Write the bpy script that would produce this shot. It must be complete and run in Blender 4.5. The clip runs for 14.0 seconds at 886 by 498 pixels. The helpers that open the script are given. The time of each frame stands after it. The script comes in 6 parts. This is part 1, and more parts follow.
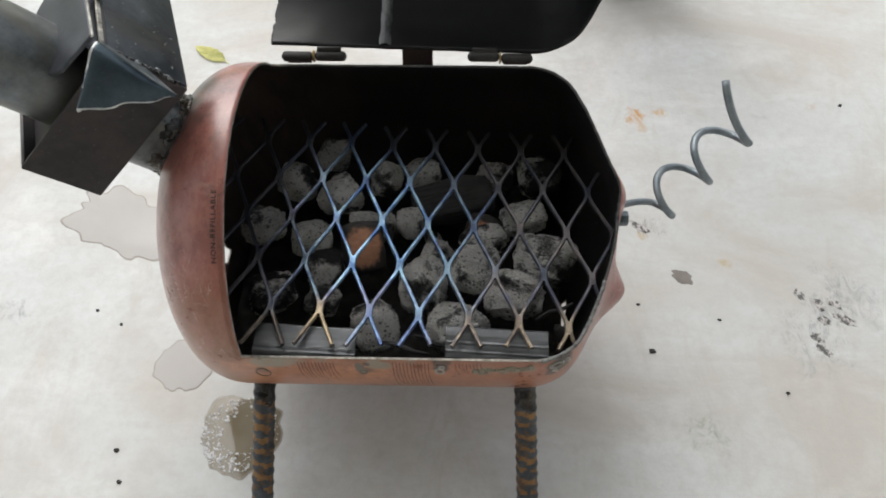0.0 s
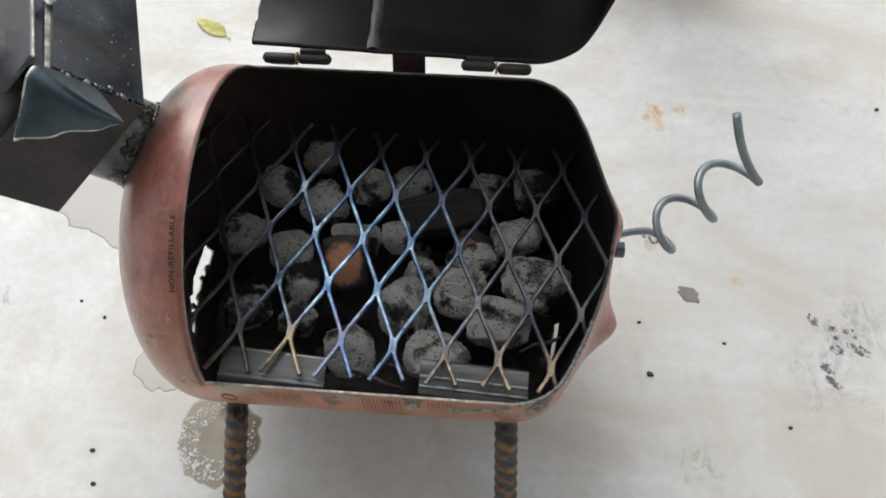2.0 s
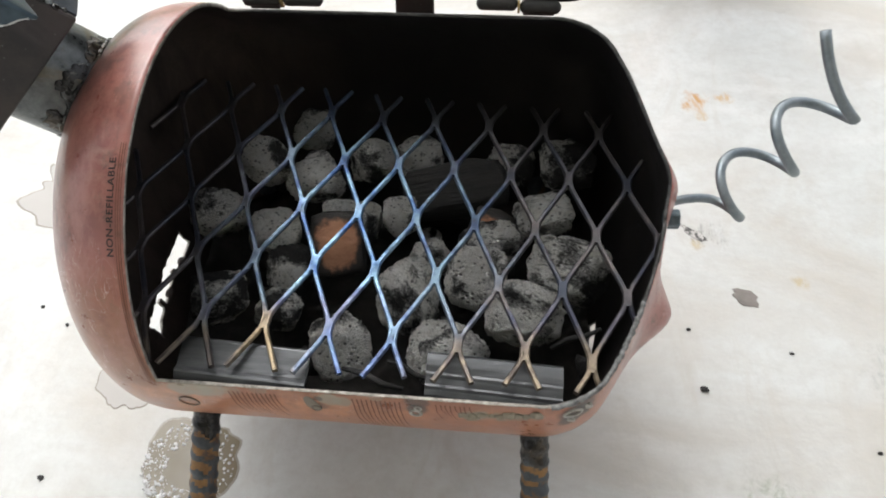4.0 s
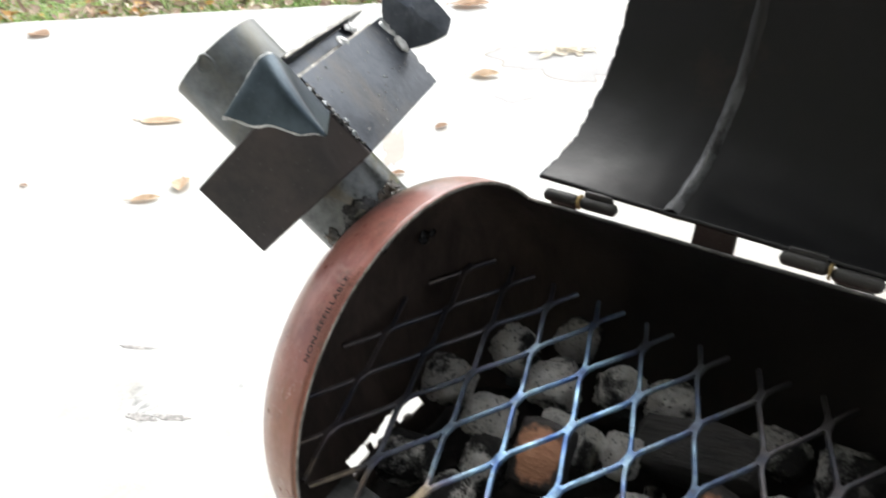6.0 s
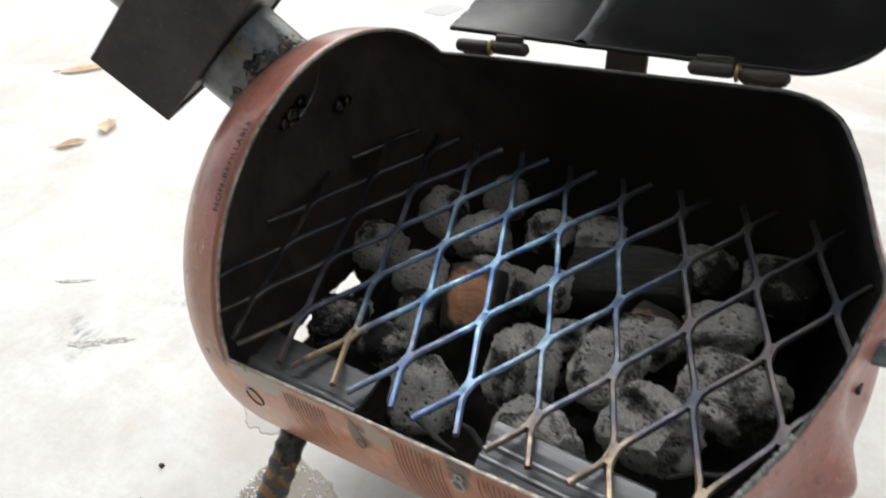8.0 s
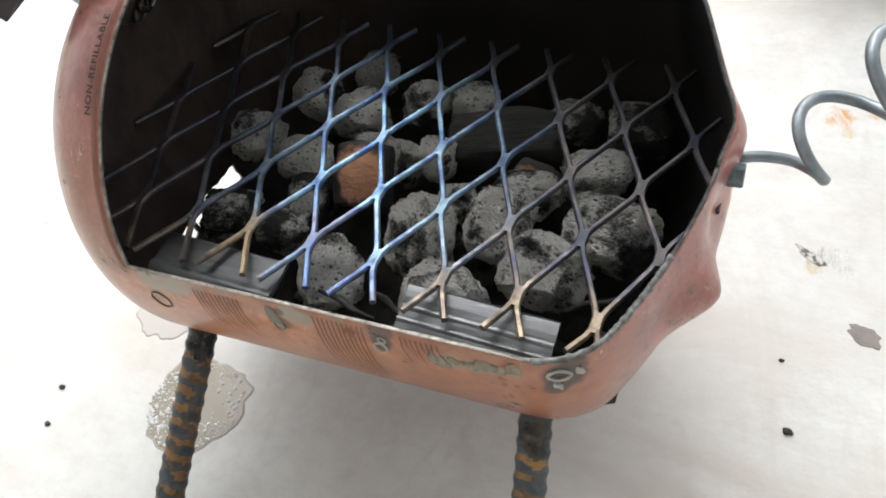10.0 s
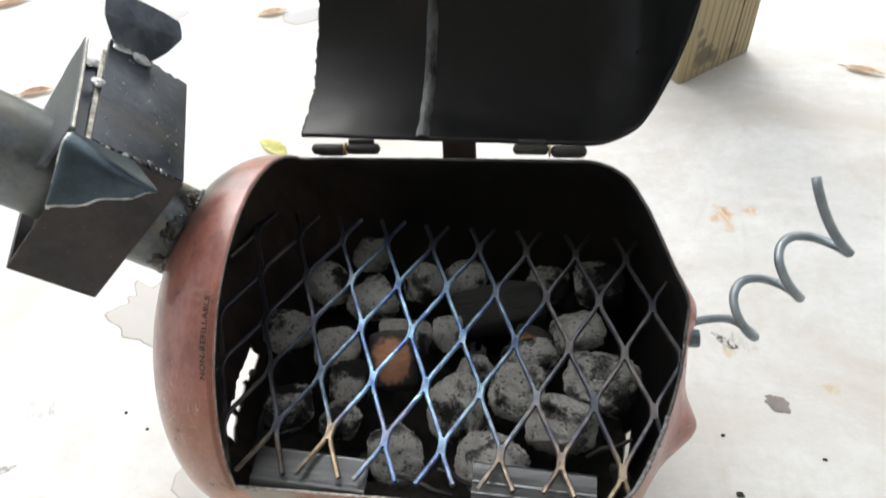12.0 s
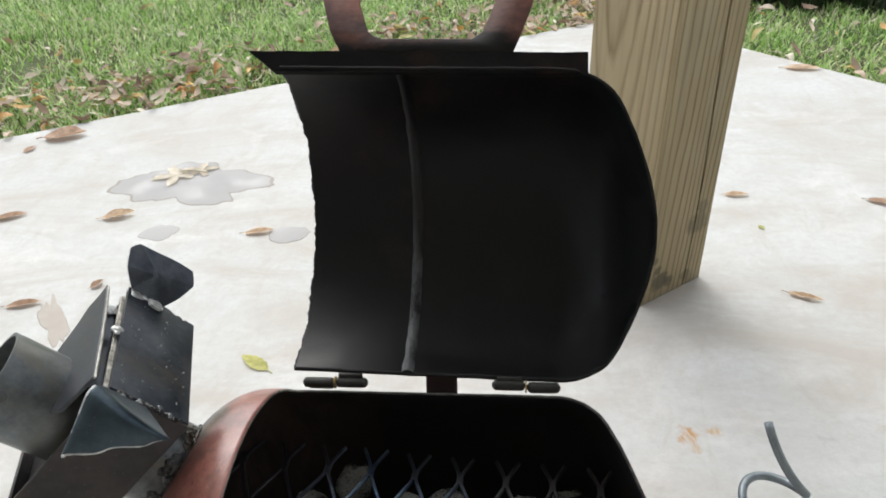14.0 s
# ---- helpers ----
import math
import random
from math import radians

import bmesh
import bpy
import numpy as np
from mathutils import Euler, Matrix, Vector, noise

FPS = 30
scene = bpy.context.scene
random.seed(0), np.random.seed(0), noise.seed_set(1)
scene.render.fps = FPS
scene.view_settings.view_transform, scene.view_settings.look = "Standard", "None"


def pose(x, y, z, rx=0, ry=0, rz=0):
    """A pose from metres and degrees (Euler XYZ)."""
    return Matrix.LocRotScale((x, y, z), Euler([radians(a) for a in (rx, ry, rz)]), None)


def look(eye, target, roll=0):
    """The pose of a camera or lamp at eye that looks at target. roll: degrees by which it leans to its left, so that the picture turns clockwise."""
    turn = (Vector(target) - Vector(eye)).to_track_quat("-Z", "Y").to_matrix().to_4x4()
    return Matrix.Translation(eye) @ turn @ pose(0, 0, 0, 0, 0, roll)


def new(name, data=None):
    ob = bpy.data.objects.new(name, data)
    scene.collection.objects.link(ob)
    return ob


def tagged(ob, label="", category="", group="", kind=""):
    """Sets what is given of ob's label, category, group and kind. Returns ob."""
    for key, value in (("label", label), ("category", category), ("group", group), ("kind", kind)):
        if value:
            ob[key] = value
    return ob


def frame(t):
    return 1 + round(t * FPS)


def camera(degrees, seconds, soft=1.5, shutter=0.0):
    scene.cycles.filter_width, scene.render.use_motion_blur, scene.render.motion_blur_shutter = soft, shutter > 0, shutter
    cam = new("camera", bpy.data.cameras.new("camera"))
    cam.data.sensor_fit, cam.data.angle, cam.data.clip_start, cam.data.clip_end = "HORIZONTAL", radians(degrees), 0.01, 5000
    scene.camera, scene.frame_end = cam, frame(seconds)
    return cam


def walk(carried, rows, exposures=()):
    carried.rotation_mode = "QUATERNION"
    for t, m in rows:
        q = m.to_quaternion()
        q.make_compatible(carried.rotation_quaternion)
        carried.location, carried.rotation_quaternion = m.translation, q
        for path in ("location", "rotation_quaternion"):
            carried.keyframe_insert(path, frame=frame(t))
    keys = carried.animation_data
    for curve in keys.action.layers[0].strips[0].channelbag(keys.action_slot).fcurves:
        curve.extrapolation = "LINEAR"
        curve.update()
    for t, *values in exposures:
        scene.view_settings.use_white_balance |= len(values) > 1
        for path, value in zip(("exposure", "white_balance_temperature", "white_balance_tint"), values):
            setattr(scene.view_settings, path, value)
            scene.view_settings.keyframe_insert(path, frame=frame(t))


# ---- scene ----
cam = camera(61.6, 14.0, 1.8, 0.3)
PATH = [
    (0, (0.0130, -0.3660, 0.6620), (-0.0280, 0.7920, -0.9680), -0.9),
    (0.5, (0.0450, -0.3270, 0.6650), (-0.0400, 0.7820, -0.9980), -1.6),
    (1, (0.0470, -0.2710, 0.6590), (-0.0670, 0.7600, -1.0510), -2.7),
    (1.5, (0.0470, -0.2680, 0.6570), (-0.0770, 0.7220, -1.0760), -2.9),
    (2, (0.0450, -0.2970, 0.6640), (-0.0690, 0.7420, -1.0400), -1.9),
    (2.5, (0.0350, -0.3280, 0.6560), (-0.0710, 0.7810, -1.0050), -2.8),
    (2.7, (0.0420, -0.3350, 0.6480), (-0.0430, 0.7800, -1.0100), -2.3),
    (4.8, (0.0490, -0.2620, 0.5160), (-0.3090, 1.0010, -0.9930), -2.9),
    (5, (0.0700, -0.2680, 0.5170), (-0.3730, 1.0570, -0.9150), -1.7),
    (5.5, (0.0930, -0.2710, 0.5100), (-0.6750, 1.0580, -0.7720), -2.8),
    (6, (0.1040, -0.2560, 0.5060), (-1.0220, 0.9820, -0.5890), -6.7),
    (6.5, (0.1080, -0.2550, 0.5050), (-1.1580, 0.9380, -0.4820), -9.0),
    (7, (0.1170, -0.2540, 0.4940), (-1.1300, 0.9500, -0.5040), -9.1),
    (7.5, (0.1320, -0.2610, 0.4720), (-1.0170, 0.9660, -0.6100), -10.5),
    (8, (0.1380, -0.2700, 0.4460), (-0.8810, 0.9640, -0.7530), -10.9),
    (8.5, (0.1350, -0.2870, 0.4310), (-0.7090, 0.9620, -0.8840), -9.0),
    (8.7, (0.1400, -0.2820, 0.4270), (-0.6730, 0.9230, -0.9470), -9.7),
    (10.8, (0.0960, -0.2940, 0.5000), (-0.4010, 0.9240, -1.0070), -11.3),
    (11, (0.0830, -0.2940, 0.5160), (-0.3830, 0.9240, -1.0000), -11.8),
    (11.5, (0.0640, -0.2940, 0.5650), (-0.3210, 0.9450, -0.9560), -10.3),
    (12, (0.0540, -0.3050, 0.6100), (-0.2560, 1.0220, -0.8540), -8.1),
    (12.5, (0.0500, -0.3110, 0.6450), (-0.2010, 1.1610, -0.6860), -5.5),
    (13, (0.0480, -0.3140, 0.6660), (-0.1610, 1.2960, -0.5020), -4.2),
    (13.5, (0.0480, -0.3150, 0.6630), (-0.1740, 1.3530, -0.4190), -4.2),
    (14, (0.0460, -0.3190, 0.6650), (-0.1800, 1.3500, -0.4140), -4.1),
]
EXPOSURES = [(0, 0.58), (0.5, 0.48), (1, 0.65), (2.7, 0.72), (4.8, 1.22), (5.5, 1.30), (6, 1.20), (6.5, 0.60), (7, 0.46), (7.5, 0.44), (8, 0.95), (8.7, 1.25), (10.8, 1.25), (12, 1.08), (12.5, 0.98), (13, 0.64), (14, 0.62)]
walk(cam, [(t, look(eye, target, roll)) for t, eye, target, roll in PATH], EXPOSURES)

# ---- light: bright overcast sky, soft sun from behind the grill ----
SUN_ELEV, SUN_AZ = 50.0, -20.0      # degrees; azimuth from +y towards +x
world = bpy.data.worlds.new("sky")
scene.world = world
world.use_nodes = True
wn, wl = world.node_tree.nodes, world.node_tree.links
sky = wn.new("ShaderNodeTexSky")
sky.sky_type, sky.sun_disc = "NISHITA", False
sky.sun_elevation, sky.sun_rotation = radians(SUN_ELEV), radians(SUN_AZ)
sky.dust_density, sky.air_density = 4.0, 1.0
grey = wn.new("ShaderNodeHueSaturation")
grey.inputs["Saturation"].default_value = 0.22
wl.new(sky.outputs[0], grey.inputs["Color"])
wl.new(grey.outputs[0], wn["Background"].inputs["Color"])
wn["Background"].inputs["Strength"].default_value = 0.15
sun = new("sun", bpy.data.lights.new("sun", "SUN"))
sun.data.energy, sun.data.angle, sun.data.color = 0.85, radians(75), (0.965, 1.0, 1.0)
saz, sel = radians(SUN_AZ), radians(SUN_ELEV)
sun.matrix_world = look((3 * math.sin(saz) * math.cos(sel), 3 * math.cos(saz) * math.cos(sel), 3 * math.sin(sel)), (0, 0, 0))


AX, AY, RAD = 0.170, 0.007, 0.131     # height and depth of the tank's axis, its radius


# ---- materials ----
class Mat:
    """Small helper round one node material."""

    def __init__(self, name, rough=0.6, metal=0.0):
        self.m = bpy.data.materials.new(name)
        self.m.use_nodes = True
        self.t = self.m.node_tree
        self.b = self.t.nodes["Principled BSDF"]
        self.b.inputs["Roughness"].default_value = rough
        self.b.inputs["Metallic"].default_value = metal
        self.co = self.t.nodes.new("ShaderNodeTexCoord").outputs["Object"]

    def link(self, a, b):
        self.t.links.new(a, b)

    def noise(self, scale, detail=6, rough=0.6, stretch=None, offset=0.0, distort=0.0):
        n = self.t.nodes.new("ShaderNodeTexNoise")
        n.inputs["Scale"].default_value, n.inputs["Detail"].default_value = scale, detail
        n.inputs["Roughness"].default_value, n.inputs["Distortion"].default_value = rough, distort
        mp = self.t.nodes.new("ShaderNodeMapping")
        mp.inputs["Scale"].default_value = stretch or (1, 1, 1)
        mp.inputs["Location"].default_value = (offset, offset * 0.7, offset * 1.3)
        self.link(self.co, mp.inputs[0])
        self.link(mp.outputs[0], n.inputs["Vector"])
        return n.outputs["Fac"]

    def voronoi(self, scale, feature="F1", stretch=None):
        n = self.t.nodes.new("ShaderNodeTexVoronoi")
        n.feature = feature
        n.inputs["Scale"].default_value = scale
        mp = self.t.nodes.new("ShaderNodeMapping")
        mp.inputs["Scale"].default_value = stretch or (1, 1, 1)
        self.link(self.co, mp.inputs[0])
        self.link(mp.outputs[0], n.inputs["Vector"])
        return n.outputs["Distance"]

    def ramp(self, fac, stops):
        r = self.t.nodes.new("ShaderNodeValToRGB")
        e = r.color_ramp.elements
        while len(e) < len(stops):
            e.new(0.5)
        for k, (pos, col) in enumerate(stops):
            e[k].position = pos
            e[k].color = (col, col, col, 1) if isinstance(col, (int, float)) else (*col, 1)
        self.link(fac, r.inputs[0])
        return r.outputs[0]

    def mix(self, fac, a, b, mode="MIX"):
        n = self.t.nodes.new("ShaderNodeMix")
        n.data_type, n.blend_type = "RGBA", mode
        for k, v in ((0, fac), (6, a), (7, b)):
            if isinstance(v, (int, float)):
                n.inputs[k].default_value = v if k == 0 else (v, v, v, 1)
            elif isinstance(v, tuple):
                n.inputs[k].default_value = (*v, 1)
            else:
                self.link(v, n.inputs[k])
        return n.outputs[2]

    def math(self, op, a, b=0.0, clamp=False):
        n = self.t.nodes.new("ShaderNodeMath")
        n.operation, n.use_clamp = op, clamp
        for k, v in enumerate((a, b)):
            if isinstance(v, (int, float)):
                n.inputs[k].default_value = v
            else:
                self.link(v, n.inputs[k])
        return n.outputs[0]

    def axis(self, k):
        n = self.t.nodes.new("ShaderNodeSeparateXYZ")
        self.link(self.co, n.inputs[0])
        return n.outputs[k]

    def spot(self, place, radius, soft=0.5, wobble=None, amount=0.0):
        """1 inside a blot round a place, 0 outside, with a wobbling edge."""
        v = self.t.nodes.new("ShaderNodeVectorMath")
        v.operation = "DISTANCE"
        self.link(self.co, v.inputs[0])
        v.inputs[1].default_value = place
        d = v.outputs["Value"]
        if wobble is not None:
            d = self.math("ADD", d, self.math("MULTIPLY", self.math("SUBTRACT", wobble, 0.5), amount))
        r = self.t.nodes.new("ShaderNodeMapRange")
        r.interpolation_type = "SMOOTHSTEP"
        self.link(d, r.inputs[0])
        r.inputs[1].default_value, r.inputs[2].default_value = radius * (1 - soft), radius
        r.inputs[3].default_value, r.inputs[4].default_value = 1, 0
        return r.outputs[0]

    def island(self):
        return self.t.nodes.new("ShaderNodeNewGeometry").outputs["Random Per Island"]

    def each(self):
        return self.t.nodes.new("ShaderNodeObjectInfo").outputs["Random"]

    def color(self, sock):
        self.link(sock, self.b.inputs["Base Color"])
        return self

    def rough(self, sock):
        self.link(sock, self.b.inputs["Roughness"])
        return self

    def bump(self, height, strength=0.3, dist=0.002):
        n = self.t.nodes.new("ShaderNodeBump")
        n.inputs["Strength"].default_value, n.inputs["Distance"].default_value = strength, dist
        self.link(height, n.inputs["Height"])
        self.link(n.outputs[0], self.b.inputs["Normal"])
        return self


def make_concrete():
    c = Mat("concrete", 0.85)
    wide, mid, fine = c.noise(1.3, 5), c.noise(7, 9, 0.72, (1, 1.5, 1), 0, 0.4), c.noise(160, 4)
    col = c.mix(c.ramp(wide, [(0.3, 0), (0.7, 1)]), (0.515, 0.53, 0.517), (0.595, 0.612, 0.605))
    col = c.mix(c.ramp(mid, [(0.36, 0.5), (0.60, 0)]), col, (0.44, 0.435, 0.415))
    col = c.mix(c.ramp(c.noise(2.6, 6, 0.65, (1, 2.6, 1), 3.0, 0.8), [(0.46, 0), (0.66, 0.9)]), col, (0.452, 0.428, 0.388))
    col = c.mix(c.ramp(c.noise(5.5, 6, 0.7, (2.2, 0.8, 1), 13.0, 1.0), [(0.52, 0), (0.70, 0.7)]), col, (0.445, 0.42, 0.38))
    col = c.mix(c.ramp(c.noise(4.0, 5, 0.6, (1, 1.8, 1), 21.0, 1.0), [(0.54, 0), (0.72, 0.6)]), col, (0.66, 0.66, 0.65))
    col = c.mix(c.ramp(c.noise(75, 5, 0.75, None, 6), [(0.38, 0.28), (0.56, 0)]), col, (0.41, 0.40, 0.385))
    grit = c.ramp(c.voronoi(260), [(0.0, 0.25), (0.13, 0)])
    col = c.mix(grit, col, (0.28, 0.26, 0.24))
    col = c.mix(c.ramp(c.noise(26, 3, 0.5, None, 8.0), [(0.72, 0), (0.78, 0.2)]), col, (0.28, 0.265, 0.25))
    wob, patchy = c.noise(45, 6, 0.75), c.noise(70, 6, 0.75, (1, 0.45, 1), 1.0, 1.5)
    for x, y, r, tint, much in (
            (0.232, 0.312, 0.017, (0.46, 0.24, 0.07), 0.9), (0.262, 0.318, 0.011, (0.48, 0.29, 0.10), 0.85),
            (0.238, 0.29, 0.008, (0.46, 0.30, 0.12), 0.6), (0.30, 0.09, 0.009, (0.42, 0.31, 0.14), 0.6),
            (0.215, 0.125, 0.009, (0.42, 0.31, 0.14), 0.6), (0.455, 0.33, 0.012, (0.45, 0.32, 0.2), 0.5),
            (0.37, -0.005, 0.045, (0.24, 0.24, 0.24), 0.5), (0.39, 0.03, 0.035, (0.2, 0.2, 0.2), 0.5),
            (0.43, 0.045, 0.035, (0.24, 0.24, 0.24), 0.4), (0.41, 0.075, 0.025, (0.2, 0.2, 0.2), 0.4),
            (0.226, 0.138, 0.02, (0.2, 0.19, 0.18), 0.7), (0.25, -0.10, 0.025, (0.25, 0.27, 0.2), 0.6),
            (-0.49, -0.067, 0.028, (0.15, 0.15, 0.15), 0.7), (-0.525, -0.055, 0.02, (0.15, 0.15, 0.15), 0.7),
            (-0.45, 0.02, 0.02, (0.15, 0.15, 0.15), 0.6), (0.62, 0.4, 0.05, (0.3, 0.3, 0.3), 0.5)):
        col = c.mix(c.math("MULTIPLY", c.math("MULTIPLY", c.spot((x, y, 0), r, 0.75, wob, r * 2.8), c.ramp(patchy, [(0.40, 0.25), (0.55, 1)] if tint[0] > 0.4 else [(0.46, 0.05), (0.60, 1)])), much), col, tint)
    c.color(col)
    c.rough(c.ramp(mid, [(0.3, 0.75), (0.7, 0.92)]))
    return c.bump(c.mix(0.6, fine, mid), 0.35, 0.002).m


def make_paint():
    c = Mat("rose_tank_paint", 0.42)
    wide, fine = c.noise(14, 5), c.noise(90, 5, 0.7)
    col = c.mix(c.ramp(wide, [(0.35, 0), (0.65, 1)]), (0.225, 0.064, 0.054), (0.39, 0.136, 0.112))
    col = c.mix(c.ramp(fine, [(0.55, 0), (0.64, 0.75)]), col, (0.12, 0.06, 0.05))
    col = c.mix(c.ramp(c.noise(28, 6, 0.75, (0.5, 1, 1), 5), [(0.54, 0), (0.68, 0.6)]), col, (0.42, 0.25, 0.21))
    col = c.mix(c.ramp(c.noise(7, 6, 0.7, (0.4, 1.6, 1.6), 9), [(0.48, 0), (0.68, 0.65)]), col, (0.16, 0.078, 0.062))
    col = c.mix(c.ramp(c.voronoi(120), [(0.0, 0.8), (0.10, 0)]), col, (0.10, 0.06, 0.05))
    front = c.math("MULTIPLY", c.ramp(c.math("MULTIPLY", c.axis(1), -1.0), [(0.085, 0), (0.125, 1)]), c.ramp(c.noise(10, 5, 0.6, None, 2), [(0.3, 0.5), (0.6, 1)]))
    col = c.mix(front, col, c.mix(c.ramp(fine, [(0.35, 0), (0.65, 1)]), (0.34, 0.13, 0.060), (0.56, 0.245, 0.125)))
    lip = c.math("ADD", c.axis(2), c.math("MULTIPLY", c.math("SUBTRACT", c.noise(35, 6, 0.75, (0.6, 1, 1)), 0.5), 0.03))
    col = c.mix(c.math("MULTIPLY", c.math("MULTIPLY", front, 0.45), c.ramp(lip, [(0.172, 0), (0.184, 1)])), col, (0.075, 0.05, 0.038))
    dome = c.ramp(c.math("MULTIPLY", c.axis(0), -1.0), [(0.135, 0), (0.155, 0.75)])
    col = c.mix(c.math("MULTIPLY", dome, c.ramp(c.noise(55, 6, 0.75, (1, 0.5, 0.5), 11), [(0.44, 0), (0.60, 0.8)])), col, (0.40, 0.185, 0.15))
    low = c.math("MULTIPLY", dome, c.ramp(c.math("ADD", c.axis(2), c.math("MULTIPLY", c.noise(18, 5, 0.7, None, 27), 0.12)), [(0.15, 0.9), (0.28, 0)]))
    col = c.mix(low, col, (0.235, 0.125, 0.085))
    scratch = c.math("MULTIPLY", c.ramp(c.noise(38, 3, 0.5, (3.2, 0.5, 1.6), 23, 1.2), [(0.492, 0), (0.5, 1), (0.508, 0)]), c.ramp(c.noise(16, 4, 0.6, None, 31), [(0.50, 0), (0.62, 0.7)]))
    col = c.mix(scratch, col, (0.62, 0.46, 0.42))
    col = c.mix(c.math("MULTIPLY", dome, c.ramp(c.noise(34, 6, 0.8, (1, 0.6, 0.6), 17), [(0.57, 0), (0.63, 0.9)])), col, (0.17, 0.085, 0.07))
    wob = c.noise(40, 5, 0.7)
    # scorched paint round the neck and the welded feet
    scrape = c.noise(70, 6, 0.8, None, 14)
    # paint rubbed down to grey metal along the front
    for x, z, r, much in ((-0.130, 0.1765, 0.009, 0.8), (-0.121, 0.178, 0.010, 0.85), (-0.111, 0.1785, 0.009, 0.8), (-0.102, 0.179, 0.007, 0.6), (-0.047, 0.1765, 0.008, 0.85), (-0.040, 0.1745, 0.006, 0.8),
                          (0.029, 0.168, 0.006, 0.85), (0.037, 0.169, 0.006, 0.9), (0.047, 0.1695, 0.006, 0.9), (0.057, 0.171, 0.006, 0.9), (0.066, 0.172, 0.006, 0.8), (-0.085, 0.181, 0.006, 0.5), (-0.02, 0.181, 0.005, 0.5)):
        spot = c.spot((x, AY - RAD * math.cos(math.asin((AX - z) / RAD)), z), r, 0.35, wob, r * 1.5)
        col = c.mix(c.math("MULTIPLY", c.math("MULTIPLY", spot, c.ramp(scrape, [(0.36, 0.25), (0.5, 1)])), much), col, (0.27, 0.235, 0.175))
    # scorched paint round the neck, the welded feet and the welds
    for p, r, much in (((-0.182, 0.027, 0.262), 0.053, 0.97), ((-0.146, -0.085, 0.085), 0.026, 0.9), ((0.068, -0.085, 0.085), 0.026, 0.9),
                       ((0.0875, -0.1195, 0.172), 0.0125, 0.92), ((0.084, -0.120, 0.163), 0.008, 0.8), ((0.091, -0.117, 0.180), 0.008, 0.7), ((0.0012, -0.124, 0.1715), 0.0075, 0.85), ((0.0018, -0.124, 0.180), 0.0085, 0.75), ((-0.0530, -0.124, 0.1665), 0.006, 0.6), ((-0.0528, -0.124, 0.176), 0.0035, 0.7), ((-0.131, -0.122, 0.164), 0.007, 0.4)):
        col = c.mix(c.math("MULTIPLY", c.spot(p, r, 0.45, wob, r * 0.9), much), col, (0.042, 0.032, 0.026))
    c.color(col)
    c.rough(c.ramp(c.mix(0.5, wide, fine), [(0.35, 0.25), (0.65, 0.45)]))
    c.b.inputs["Coat Weight"].default_value = 0.34
    c.b.inputs["Coat Roughness"].default_value = 0.18
    return c.bump(c.mix(0.5, wide, fine), 0.2, 0.0015).m


def make_soot(name, dark, light, rough, shine=0.3, brown=None):
    c = Mat(name, rough)
    n, f = c.noise(18, 7, 0.7), c.noise(140, 4)
    col = c.mix(c.ramp(n, [(0.45, 0), (0.75, 1)]), dark, light)
    col = c.mix(c.ramp(c.noise(9, 6, 0.7, None, 4), [(0.56, 0), (0.74, 0.6)]), col, (0.034, 0.019, 0.013))
    if brown:
        streak = c.noise(26, 6, 0.7, (1, 1, 0.35), 8, 0.6)
        left = c.ramp(c.math("MULTIPLY", c.axis(0), -1.0), [(0.07, 0.04), (0.15, 1)])
        col = c.mix(c.math("MULTIPLY", left, c.ramp(streak, [(0.36, 0.25), (0.66, 1)])), col, brown)
    c.color(col)
    c.b.inputs["Specular IOR Level"].default_value = shine
    c.rough(c.ramp(n, [(0.3, rough - 0.1), (0.7, rough + 0.12)]))
    return c.bump(c.mix(0.5, n, f), 0.35, 0.001).m


def make_steel(name, base, tint, rough, metal=0.75, scale=30, patina=None, streaks=None):
    c = Mat(name, rough, metal)
    n, f = c.noise(scale, 7, 0.7, streaks), c.noise(scale * 7, 4, 0.6, streaks)
    col = c.mix(c.ramp(n, [(0.38, 0), (0.68, 1)]), base, tint)
    if patina:
        col = c.mix(c.ramp(c.noise(scale * 0.7, 6, 0.7, None, 7, 0.8), [(0.5, 0), (0.66, 0.8)]), col, patina)
    col = c.mix(c.ramp(c.voronoi(190), [(0.0, 0.3), (0.12, 0)]), col, (0.30, 0.30, 0.30))
    c.color(col)
    c.rough(c.ramp(n, [(0.3, rough - 0.08), (0.75, rough + 0.15)]))
    return c.bump(c.mix(0.4, n, f), 0.4, 0.0012).m


def make_rim():
    """The torch-cut mouth: bright along the front and the snout end, dark and dull elsewhere."""
    c = Mat("torch_cut_edge", 0.45, 0.35)
    n = c.noise(150, 7, 0.7)
    bright = c.mix(c.ramp(n, [(0.38, 0), (0.68, 1)]), (0.13, 0.115, 0.10), (0.50, 0.47, 0.42))
    dull = c.mix(c.ramp(n, [(0.42, 0), (0.70, 1)]), (0.02, 0.0195, 0.019), (0.09, 0.087, 0.083))
    snout = c.ramp(c.math("MULTIPLY", c.axis(0), -1.0), [(0.128, 0), (0.140, 1)])
    front = c.math("MULTIPLY", c.ramp(c.math("MULTIPLY", c.axis(1), -1.0), [(0.095, 0), (0.118, 1)]), c.ramp(c.axis(0), [(0.06, 1), (0.09, 0.25)]))
    c.color(c.mix(c.math("MAXIMUM", snout, front), dull, bright))
    return c.bump(n, 0.4, 0.0012).m


